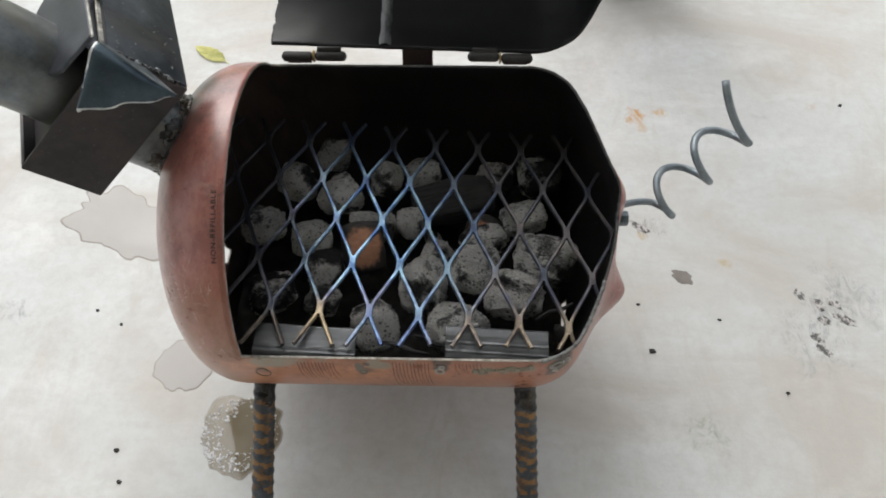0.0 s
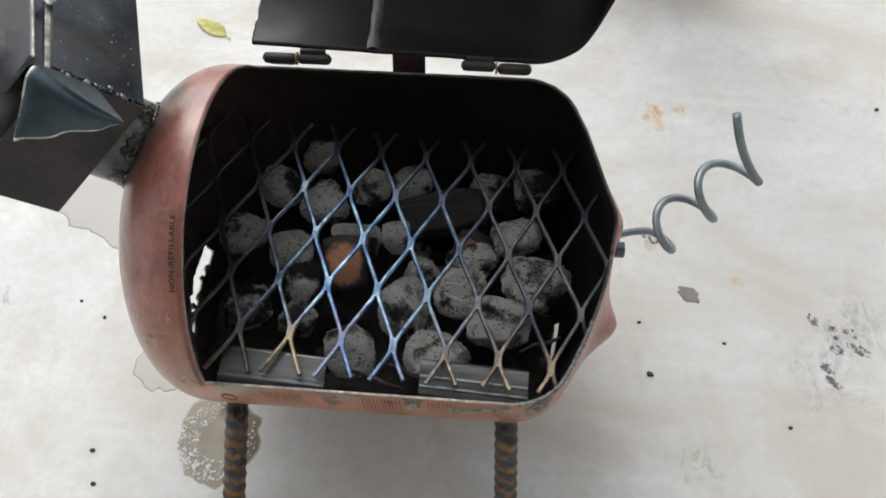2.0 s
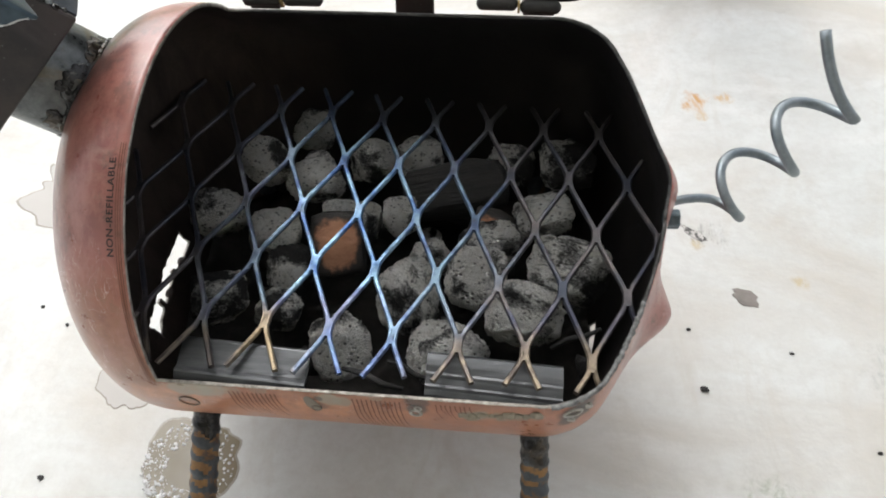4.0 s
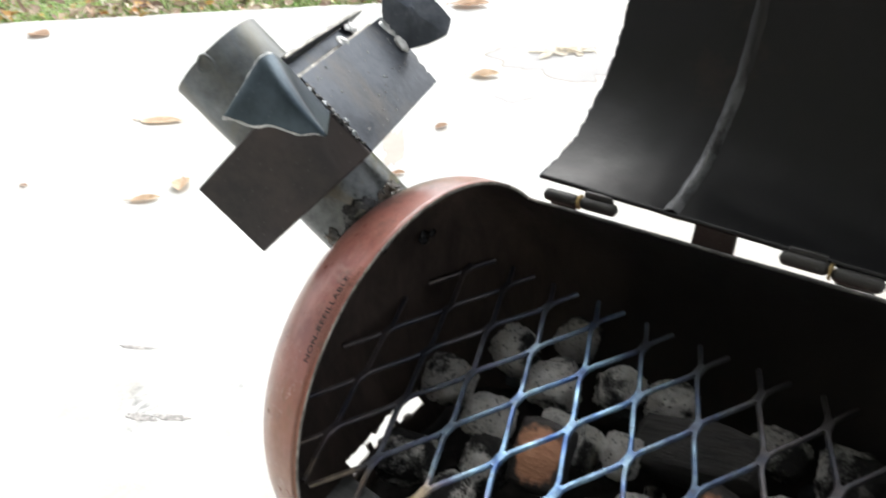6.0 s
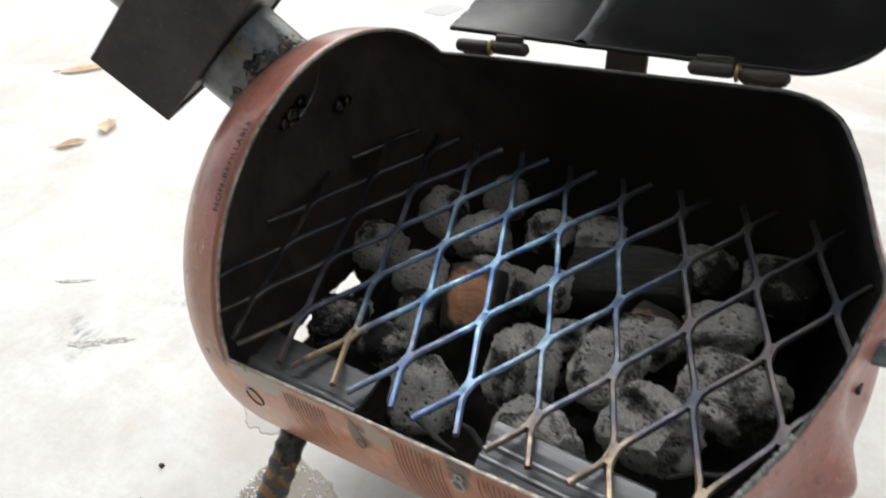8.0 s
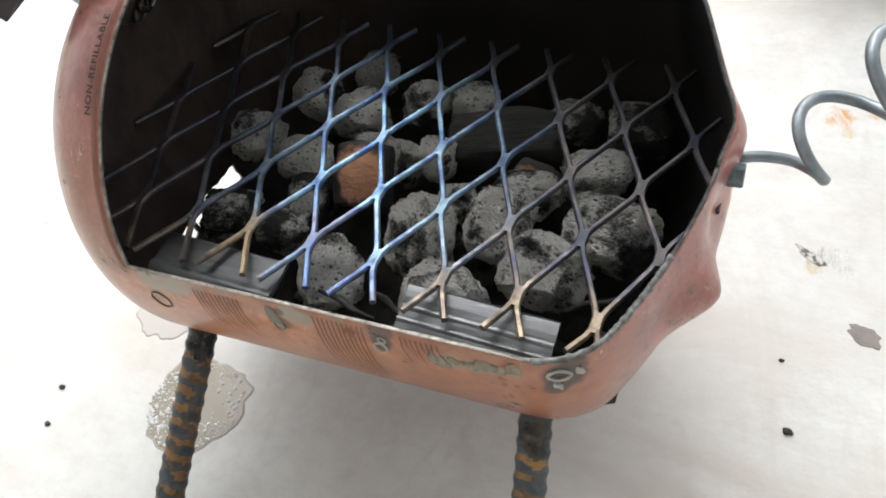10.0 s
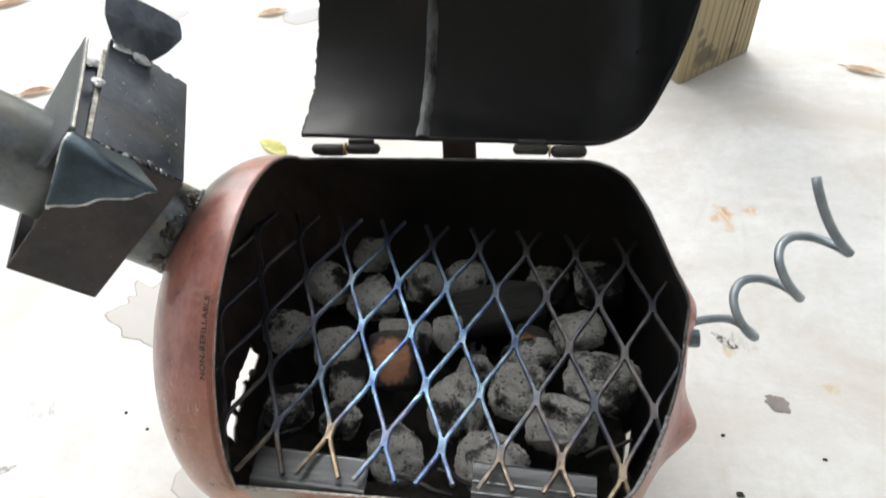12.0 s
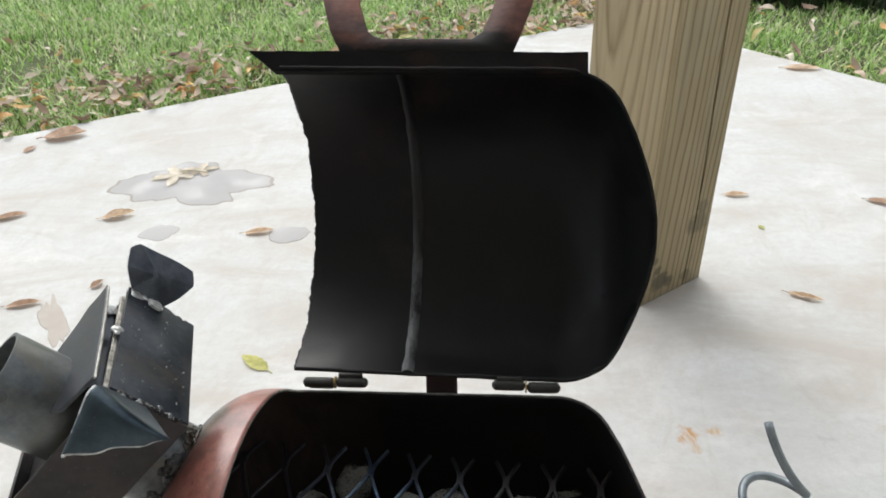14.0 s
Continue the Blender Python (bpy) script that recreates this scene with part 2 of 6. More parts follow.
def make_grate():
    c = Mat("heat_tinted_shaded_steel", 0.5, 0.65)
    n = c.noise(22, 4, 0.6)
    x = c.math("ADD", c.axis(0), c.math("MULTIPLY", c.math("SUBTRACT", n, 0.5), 0.06))
    y = c.math("ADD", c.axis(1), c.math("MULTIPLY", c.math("SUBTRACT", n, 0.5), 0.03))
    dark = c.mix(c.ramp(n, [(0.4, 0), (0.65, 1)]), (0.036, 0.040, 0.054), (0.135, 0.112, 0.10))
    blue = c.mix(c.ramp(c.noise(55, 3, 0.6, None, 2), [(0.40, 0), (0.66, 1)]), (0.048, 0.105, 0.25), (0.26, 0.41, 0.53))
    around = c.math("ABSOLUTE", c.math("ADD", x, 0.048))
    col = c.mix(c.ramp(around, [(0.020, 1), (0.048, 0.55), (0.10, 0.03)]), dark, blue)
    purple = c.ramp(c.math("ABSOLUTE", c.math("ADD", y, 0.074)), [(0.007, 0.6), (0.018, 0)])
    purple = c.math("MULTIPLY", purple, c.ramp(c.math("ABSOLUTE", c.math("ADD", x, 0.055)), [(0.018, 1), (0.035, 0.15)]))
    col = c.mix(purple, col, (0.15, 0.11, 0.19))
    aside = c.ramp(c.math("ABSOLUTE", c.math("ADD", x, 0.028)), [(0.022, 0.12), (0.042, 1)])
    straw = c.math("MULTIPLY", aside, c.ramp(c.math("MULTIPLY", y, -1.0), [(0.076, 0), (0.092, 0.85)]))
    col = c.mix(straw, col, c.mix(c.ramp(c.noise(70, 3, 0.6, None, 9), [(0.38, 0), (0.62, 1)]), (0.085, 0.066, 0.054), (0.27, 0.215, 0.15)))
    violet = c.math("MULTIPLY", c.math("SUBTRACT", 1.0, aside), c.ramp(c.math("MULTIPLY", y, -1.0), [(0.078, 0), (0.10, 0.7)]))
    col = c.mix(violet, col, (0.085, 0.12, 0.27))
    gold = c.math("MULTIPLY", c.ramp(c.math("ABSOLUTE", c.math("ADD", x, 0.088)), [(0.010, 1), (0.026, 0)]), c.ramp(c.math("MULTIPLY", y, -1.0), [(0.068, 0), (0.080, 0.7)]))
    col = c.mix(gold, col, (0.33, 0.25, 0.145))
    left_dark = c.math("MULTIPLY", c.ramp(c.math("MULTIPLY", x, -1.0), [(0.100, 0), (0.116, 0.42)]), c.ramp(n, [(0.40, 1), (0.62, 0.55)]))
    col = c.mix(left_dark, col, (0.030, 0.031, 0.040))
    # back strands, away from the snout end: shade put into the colour
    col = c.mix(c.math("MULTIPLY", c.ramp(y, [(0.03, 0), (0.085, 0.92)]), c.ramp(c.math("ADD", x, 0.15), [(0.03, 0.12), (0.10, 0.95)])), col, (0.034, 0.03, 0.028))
    col = c.mix(c.ramp(c.noise(170, 4, 0.7, None, 6), [(0.50, 0), (0.66, 0.55)]), col, (0.045, 0.04, 0.04))
    c.color(col)
    c.rough(c.ramp(c.noise(120, 4), [(0.3, 0.36), (0.7, 0.62)]))
    return c.bump(c.noise(300, 4), 0.25, 0.0006).m


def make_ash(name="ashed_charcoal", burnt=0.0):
    """Charcoal under white ash; burnt: share still black, raised for shade at the back."""
    c = Mat(name, 0.95)
    shift = c.t.nodes.new("ShaderNodeVectorMath")
    shift.operation = "ADD"
    c.link(c.co, shift.inputs[0])
    c.link(c.math("MULTIPLY", c.each(), 37.0), shift.inputs[1])
    c.co = shift.outputs[0]
    wide, mid, fine = c.noise(1.2, 2, 0.5, None, 0, 0.3), c.noise(6, 6, 0.7, None, 3), c.noise(30, 5, 0.75, None, 8)
    ash = c.mix(c.ramp(mid, [(0.32, 0), (0.58, 1)]), (0.78, 0.755, 0.71), (0.95, 0.94, 0.915))
    ash = c.mix(c.ramp(fine, [(0.35, 0.6), (0.44, 0)]), ash, (0.36, 0.34, 0.315))
    ash = c.mix(c.ramp(c.noise(2.4, 4, 0.6, None, 15), [(0.54, 0), (0.70, 0.4)]), ash, (0.60, 0.55, 0.47))
    level = c.math("ADD", c.math("ADD", wide, c.math("MULTIPLY", c.math("SUBTRACT", mid, 0.5), 0.30)), c.math("MULTIPLY", c.math("SUBTRACT", fine, 0.5), 0.25))
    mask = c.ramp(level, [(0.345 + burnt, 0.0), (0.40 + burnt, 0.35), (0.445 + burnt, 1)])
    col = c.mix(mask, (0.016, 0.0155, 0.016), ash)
    spots = c.math("MULTIPLY", c.ramp(c.voronoi(9, "F1", (1, 1.5, 1)), [(0.15, 1), (0.34, 0)]), c.ramp(c.noise(4.5, 4, 0.6, None, 9), [(0.42, 0), (0.52, 1)]))
    dots = c.ramp(c.voronoi(19, "F1", (1, 1.7, 1)), [(0.12, 0.8), (0.24, 0)])
    col = c.mix(c.math("MULTIPLY", c.math("MAXIMUM", spots, c.math("MULTIPLY", dots, c.ramp(mid, [(0.40, 1), (0.48, 0)]))), 0.9), col, (0.03, 0.027, 0.025))
    crack = c.math("MULTIPLY", c.ramp(c.noise(3.0, 5, 0.65, (1, 2.4, 1), 4, 1.2), [(0.482, 0), (0.5, 1), (0.518, 0)]), c.ramp(c.noise(2.2, 3, 0.6, None, 5), [(0.46, 0), (0.58, 0.95)]))
    col = c.mix(crack, col, (0.04, 0.036, 0.032))
    c.color(col)
    height = c.math("SUBTRACT", c.mix(0.5, mid, fine), c.math("ADD", c.math("MULTIPLY", spots, 0.5), c.math("MULTIPLY", crack, 0.5)))
    return c.bump(height, 1.0, 0.07).m


def make_charred(name, a, b):
    c = Mat(name, 0.85)
    n = c.noise(1.6, 6, 0.7, (1, 3.5, 3.5))
    c.color(c.mix(c.ramp(n, [(0.4, 0), (0.62, 1)]), a, b))
    return c.bump(n, 0.5, 0.05).m


def make_scorched():
    """Bare orange-brown wood, burnt black round its edges."""
    c = Mat("scorched_wood", 0.8)
    n, f = c.noise(2.2, 5, 0.65), c.noise(5, 6, 0.7, (0.7, 2.4, 2.4), 2)
    col = c.mix(c.ramp(f, [(0.35, 0), (0.65, 1)]), (0.27, 0.125, 0.07), (0.37, 0.185, 0.11))
    bare = c.spot((0.02, 0.02, 0.45), 0.46, 0.45, n, 0.5)
    col = c.mix(c.ramp(bare, [(0.15, 0), (0.5, 0.45), (0.8, 1)]), (0.014, 0.012, 0.011), col)
    return c.color(col).bump(f, 0.35, 0.03).m


def make_rebar(name, a, b, spots):
    c = Mat(name, 0.55, 0.5)
    n = c.noise(60, 6, 0.75)
    col = c.mix(c.ramp(n, [(0.40, 0), (0.62, 1)]), a, b)
    col = c.mix(c.ramp(c.noise(95, 5, 0.6, None, 6), [(0.54, 0), (0.63, 0.75)]), col, spots)
    return c.color(col).bump(n, 0.5, 0.0012).m


def make_wood(origin, across, inward):
    """Sawn timber: growth rings round a tilted pith, cut by the flat faces."""
    c = Mat("weathered_timber", 0.75)

    def along(v):
        d = c.t.nodes.new("ShaderNodeVectorMath")
        d.operation = "DOT_PRODUCT"
        c.link(c.co, d.inputs[0])
        d.inputs[1].default_value = v
        return c.math("SUBTRACT", d.outputs["Value"], Vector(origin).dot(Vector(v)))
    z = c.axis(2)
    soft = c.noise(9, 4, 0.55, (1, 1, 0.16), 2)
    a = c.math("SUBTRACT", c.math("ADD", c.math("ADD", along(across), 0.080), c.math("MULTIPLY", c.math("SUBTRACT", soft, 0.5), 0.03)), c.math("MULTIPLY", z, 0.085))
    b = c.math("ADD", c.math("SUBTRACT", along(inward), 0.088), c.math("MULTIPLY", c.math("SUBTRACT", c.noise(7, 3, 0.5, (1, 1, 0.2), 19), 0.5), 0.02))
    r = c.math("SQRT", c.math("ADD", c.math("MULTIPLY", a, a), c.math("MULTIPLY", b, b)))
    r = c.math("ADD", r, c.math("MULTIPLY", c.math("SUBTRACT", c.noise(20, 5, 0.6, (1, 1, 0.12), 6), 0.5), 0.006))
    ring = c.math("FRACT", c.math("MULTIPLY", r, 118.0))
    late = c.ramp(ring, [(0.0, 0.3), (0.12, 0.0), (0.62, 0.08), (0.88, 1.0), (1.0, 0.4)])
    col = c.mix(c.ramp(c.noise(6, 5, 0.6, (1, 1, 0.3), 3), [(0.35, 0), (0.65, 1)]), (0.335, 0.28, 0.165), (0.46, 0.39, 0.245))
    col = c.mix(c.math("MULTIPLY", late, c.ramp(c.noise(5, 4, 0.6, (1, 1, 0.3), 12), [(0.36, 0.45), (0.58, 1.0)])), col, (0.165, 0.105, 0.048))
    col = c.mix(c.ramp(c.noise(120, 3, 0.5, (1, 1, 0.03)), [(0.5, 0), (0.75, 0.45)]), col, (0.26, 0.20, 0.115))
    col = c.mix(c.ramp(c.noise(14, 5, 0.65, (1, 1, 0.25), 15), [(0.55, 0), (0.7, 0.5)]), col, (0.34, 0.325, 0.25))
    wob = c.noise(60, 6, 0.75)
    o, ac = Vector(origin), Vector(across)
    for f, h, rad, much in ((0.035, 0.030, 0.022, 0.85), (0.03, 0.052, 0.010, 0.8), (0.055, 0.022, 0.012, 0.7), (0.022, 0.07, 0.008, 0.6), (0.100, 0.105, 0.024, 0.6), (0.105, 0.13, 0.014, 0.5), (0.09, 0.02, 0.012, 0.5)):
        p = o + ac * f
        col = c.mix(c.math("MULTIPLY", c.spot((p.x, p.y, h), rad, 0.5, wob, rad * 1.8), much), col, (0.095, 0.085, 0.055))
    col = c.mix(c.ramp(c.math("ADD", z, c.math("MULTIPLY", wob, 0.02)), [(0.012, 0.55), (0.032, 0)]), col, (0.20, 0.18, 0.13))
    c.color(col)
    return c.bump(c.math("SUBTRACT", c.noise(90, 4, 0.6, (1, 1, 0.05)), c.math("MULTIPLY", late, 0.6)), 0.35, 0.0015).m


def make_leafy(name, stops, rough=0.6, thin=0.4):
    """Leaves and blades that let some light through."""
    c = Mat(name, rough)
    col = c.ramp(c.island(), stops)
    col = c.mix(c.ramp(c.noise(35, 4), [(0.45, 0), (0.75, 0.35)]), col, (0.10, 0.075, 0.03))
    c.color(col)
    tr, mx = c.t.nodes.new("ShaderNodeBsdfTranslucent"), c.t.nodes.new("ShaderNodeMixShader")
    c.link(col, tr.inputs["Color"])
    mx.inputs[0].default_value = thin
    c.link(c.b.outputs[0], mx.inputs[1])
    c.link(tr.outputs[0], mx.inputs[2])
    c.link(mx.outputs[0], c.t.nodes["Material Output"].inputs["Surface"])
    return c.m


def make_lawn():
    c = Mat("lawn_soil", 0.95)
    n, f = c.noise(4, 8, 0.7), c.noise(60, 5, 0.7)
    col = c.mix(c.ramp(n, [(0.4, 0), (0.6, 1)]), (0.085, 0.066, 0.045), (0.075, 0.115, 0.032))
    col = c.mix(c.ramp(f, [(0.45, 0), (0.7, 0.7)]), col, (0.15, 0.20, 0.065))
    return c.color(col).bump(f, 0.6, 0.02).m


def make_plain(name, col, rough=0.6, metal=0.0, var=0.25):
    c = Mat(name, rough, metal)
    dark = tuple(v * (1 - var) for v in col)
    c.color(c.mix(c.noise(60, 5, 0.65), dark, col))
    return c.bump(c.noise(150, 4), 0.2, 0.0008).m


def make_wet(name, a, b, rough):
    c = Mat(name, rough)
    c.b.inputs["Specular IOR Level"].default_value = 0.5
    n = c.noise(12, 3)
    c.color(c.mix(c.ramp(n, [(0.3, 0), (0.7, 1)]), a, b))
    c.rough(c.ramp(n, [(0.35, rough * 0.5), (0.7, rough * 1.6)]))
    return c.bump(n, 0.1, 0.001).m


def make_scuff(name, dark):
    """Soot rubbed thinly over rough concrete: dark on the grain, open between."""
    c = Mat(name, 0.85)
    n = c.noise(240, 5, 0.7, (1, 0.6, 1))
    c.color(c.mix(c.ramp(n, [(0.44, 0), (0.56, 1)]), (dark, dark * 0.98, dark * 0.95), (0.47, 0.45, 0.43)))
    return c.bump(n, 0.3, 0.001).m


CONCRETE, PAINT = make_concrete(), make_paint()
SOOT = make_soot("soot_inside", (0.0055, 0.005, 0.005), (0.017, 0.014, 0.0125), 0.6, 0.35, (0.072, 0.054, 0.046))
LID_BLACK = make_soot("black_lid_inside", (0.0021, 0.0023, 0.0027), (0.0046, 0.0048, 0.0054), 0.46, 0.26)
LID_EDGE = make_soot("worn_lid_edge", (0.005, 0.005, 0.0055), (0.018, 0.018, 0.018), 0.7, 0.2)
RIM = make_rim()
CUT_EDGE = make_steel("bare_plate_edge", (0.20, 0.19, 0.165), (0.66, 0.64, 0.58), 0.45, 0.35, 150)
STEEL = make_steel("dark_mill_steel", (0.028, 0.034, 0.045), (0.105, 0.118, 0.138), 0.36, 0.6, 22, (0.085, 0.08, 0.075))
NECK = make_steel("olive_stained_pipe", (0.045, 0.05, 0.05), (0.19, 0.20, 0.20), 0.3, 0.6, 38, (0.12, 0.085, 0.035))
EAR = make_steel("blued_sheet", (0.022, 0.036, 0.050), (0.075, 0.105, 0.125), 0.34, 0.6, 20)
SNOUT = make_steel("grey_mottled_pipe", (0.075, 0.086, 0.092), (0.25, 0.27, 0.285), 0.38, 0.55, 18, (0.14, 0.135, 0.11))
EDGE = make_steel("bright_sheared_edge", (0.35, 0.36, 0.36), (0.75, 0.76, 0.75), 0.4, 0.5, 90)
DULL = make_steel("dull_scaled_plate", (0.032, 0.037, 0.045), (0.095, 0.102, 0.115), 0.46, 0.5, 60)
BROWN = make_steel("browned_steel_plate", (0.016, 0.0145, 0.015), (0.052, 0.041, 0.038), 0.45, 0.45, 26, (0.046, 0.037, 0.040))
WIRE = make_steel("grey_steel_rod", (0.16, 0.19, 0.21), (0.28, 0.31, 0.33), 0.4, 0.75, 60)
ANGLE = make_steel("grey_angle_iron", (0.062, 0.064, 0.068), (0.165, 0.170, 0.178), 0.40, 0.8, 40, None, (0.12, 1, 1))
HINGE = make_steel("black_hinge_steel", (0.02, 0.02, 0.02), (0.045, 0.043, 0.04), 0.5, 0.4)
WELD = make_steel("weld_metal", (0.16, 0.165, 0.165), (0.42, 0.42, 0.40), 0.38, 0.6, 240)
BRASS = make_plain("brass_ring", (0.30, 0.22, 0.10), 0.45, 0.8)
POST_F, P1, P2, SIDE, DEEP = Vector((0.206, 0.556, 0)), Vector((0.785, 0.62, 0)), Vector((-0.62, 0.785, 0)), 0.126, 0.143
GRATE, ASH, WOOD = make_grate(), make_ash(), make_wood(POST_F, P1, P2)
PATCHED, BURNT_SHADED = make_ash("partly_ashed_charcoal", 0.055), make_ash("burnt_shaded_charcoal", 0.15)
REBAR = make_rebar("blued_rebar_ribs", (0.035, 0.042, 0.050), (0.085, 0.095, 0.105), (0.15, 0.085, 0.04))
RUST = make_rebar("rusty_rebar_grooves", (0.15, 0.08, 0.035), (0.27, 0.15, 0.06), (0.05, 0.052, 0.058))
ORANGE = make_scorched()
CHAR = make_charred("black_charred_wood", (0.008, 0.0075, 0.0075), (0.026, 0.024, 0.023))
ASHBED = make_soot("ash_bed", (0.012, 0.011, 0.010), (0.06, 0.055, 0.05), 0.9)
INK = make_plain("dark_print", (0.035, 0.017, 0.015), 0.6)
SCRAPED = make_plain("scraped_bare_metal", (0.26, 0.225, 0.18), 0.6, 0.2, 0.5)
LAWN, WET = make_lawn(), make_wet("wet_concrete", (0.145, 0.12, 0.075), (0.25, 0.222, 0.175), 0.05)
DAMP = make_wet("damp_concrete", (0.365, 0.35, 0.33), (0.44, 0.425, 0.405), 0.85)
WETTER = make_wet("wet_grey_concrete", (0.335, 0.332, 0.33), (0.40, 0.397, 0.395), 0.8)
DAMP_RIM = make_wet("damp_margin", (0.24, 0.22, 0.19), (0.36, 0.335, 0.295), 0.7)
GRASS = make_leafy("grass_blades", [(0.0, (0.06, 0.16, 0.03)), (0.22, (0.25, 0.46, 0.10)), (0.55, (0.48, 0.72, 0.22)), (0.78, (0.68, 0.80, 0.42)), (0.92, (0.76, 0.78, 0.54)), (1.0, (0.68, 0.60, 0.40))], 0.4, 0.5)
LITTER = make_leafy("fallen_leaves", [(0.0, (0.14, 0.08, 0.06)), (0.13, (0.28, 0.18, 0.13)), (0.32, (0.48, 0.35, 0.25)), (0.55, (0.66, 0.54, 0.42)), (0.80, (0.80, 0.74, 0.63)), (0.85, (0.55, 0.25, 0.07)), (0.92, (0.62, 0.38, 0.12)), (1.0, (0.52, 0.52, 0.22))], 0.55, 0.2)


def make_leaf(name, a, b, thin=0.35):
    """A dry leaf: blotched, and lit through."""
    c = Mat(name, 0.6)
    col = c.mix(c.ramp(c.noise(70, 6, 0.7), [(0.38, 0), (0.62, 1)]), a, b)
    c.color(col)
    tr, mx = c.t.nodes.new("ShaderNodeBsdfTranslucent"), c.t.nodes.new("ShaderNodeMixShader")
    c.link(col, tr.inputs["Color"])
    mx.inputs[0].default_value = thin
    c.link(c.b.outputs[0], mx.inputs[1])
    c.link(tr.outputs[0], mx.inputs[2])
    c.link(mx.outputs[0], c.t.nodes["Material Output"].inputs["Surface"])
    return c.bump(c.noise(150, 4), 0.3, 0.0008).m


TAN_LEAF = make_leaf("tan_dry_leaf", (0.52, 0.36, 0.23), (0.72, 0.56, 0.40))
BROWN_LEAF = make_leaf("brown_dry_leaf", (0.38, 0.24, 0.16), (0.56, 0.39, 0.27))
GREEN_LEAF = make_leaf("yellow_green_leaf", (0.36, 0.36, 0.09), (0.62, 0.60, 0.20))
FOAM = make_plain("bubbles", (0.72, 0.72, 0.73), 0.08)


# ---- mesh helpers ----
def part(name, bm, material, parent=None, label="", smooth=True):
    """One mesh object from a bmesh, under a parent."""
    me = bpy.data.meshes.new(name)
    bm.normal_update()
    if smooth:
        for f in bm.faces:
            f.smooth = True
    bm.to_mesh(me)
    bm.free()
    for m in (material if isinstance(material, (list, tuple)) else [material]):
        me.materials.append(m)
    ob = new(name, me)
    if parent is not None:
        ob.parent = parent
    return tagged(ob, label=label)


def sharp(ob, angle=35):
    ob.data.set_sharp_from_angle(angle=radians(angle))
    return ob


def thing(name, label, category, group="", place=(0, 0, 0)):
    e = new(name)
    e.empty_display_size = 0.02
    e.location = place
    return tagged(e, label, category, group)


def tube(points, radius, segs=10, bm=None, closed_ends=True, radii=None):
    """A round bar along points."""
    bm = bm or bmesh.new()
    pts = [Vector(p) for p in points]
    rings, up = [], Vector((0.31, 0.22, 0.92))
    for k, p in enumerate(pts):
        d = (pts[min(k + 1, len(pts) - 1)] - pts[max(k - 1, 0)]).normalized()
        s = d.cross(up)
        s = s.normalized() if s.length > 1e-4 else d.orthogonal().normalized()
        up = s.cross(d).normalized()
        r = radii[k] if radii else radius
        rings.append([bm.verts.new(p + r * (math.cos(a) * s + math.sin(a) * up)) for a in (2 * math.pi * j / segs for j in range(segs))])
    for a, b in zip(rings, rings[1:]):
        for j in range(segs):
            bm.faces.new((a[j], a[(j + 1) % segs], b[(j + 1) % segs], b[j]))
    if closed_ends:
        bm.faces.new(rings[0][::-1])
        bm.faces.new(rings[-1])
    return bm


def slab_between(corners, normal, thick, bevel=0.0008):
    """A plate with the given outline and thickness."""
    bm = bmesh.new()
    n = Vector(normal).normalized() * thick
    a = [bm.verts.new(Vector(c)) for c in corners]
    b = [bm.verts.new(Vector(c) + n) for c in corners]
    bm.faces.new(a[::-1])
    bm.faces.new(b)
    for k in range(len(a)):
        j = (k + 1) % len(a)
        bm.faces.new((a[k], a[j], b[j], b[k]))
    bmesh.ops.recalc_face_normals(bm, faces=bm.faces)
    if bevel:
        bmesh.ops.bevel(bm, geom=list(bm.edges), offset=bevel, segments=1, affect="EDGES")
    return bm


def grid(fn, nu, nv, bm=None):
    """A sheet of nu x nv quads, fn(u, v) for u, v in 0..1."""
    bm = bm or bmesh.new()
    v = [[bm.verts.new(fn(i / nu, j / nv)) for j in range(nv + 1)] for i in range(nu + 1)]
    for i in range(nu):
        for j in range(nv):
            bm.faces.new((v[i][j], v[i + 1][j], v[i + 1][j + 1], v[i][j + 1]))
    return bm


def thicken(ob, thick, offset=-1.0, inner=0, rim=0):
    s = ob.modifiers.new("wall", "SOLIDIFY")
    s.thickness, s.offset, s.use_even_offset = thick, offset, False
    s.material_offset, s.material_offset_rim = inner, rim
    return ob


# ---- setting: lawn, concrete slab ----
lawn = tagged(part("ground", grid(lambda u, v: Vector(((u - 0.5) * 600, (v - 0.5) * 600, -0.03)), 40, 40), LAWN, None, "short green lawn with bare soil and leaves"), kind="structure")
CORNER = Vector((0.33, 2.03, 0))
DL, DR = Vector((-0.876, -0.482, 0)), Vector((0.66, -0.751, 0))
slab_outline = [CORNER, CORNER + DL * 16, CORNER + DL * 16 + DR * 16, CORNER + DR * 16]
bm = bmesh.new()
low = [bm.verts.new(p - Vector((0, 0, 0.1))) for p in slab_outline]
top = [bm.verts.new(p) for p in slab_outline]
bm.faces.new(top[::-1] if (top[1].co - top[0].co).cross(top[2].co - top[0].co).z < 0 else top)
for k in range(4):
    bm.faces.new((low[k], low[(k + 1) % 4], top[(k + 1) % 4], top[k]))
bmesh.ops.recalc_face_normals(bm, faces=bm.faces)
edge_tops = [e for e in bm.edges if all(abs(v.co.z) < 1e-5 for v in e.verts)]
bmesh.ops.bevel(bm, geom=edge_tops, offset=0.008, segments=3, affect="EDGES")
slab = tagged(part("pavement", bm, CONCRETE, None, "pale worn concrete patio slab with stains", False), kind="structure")

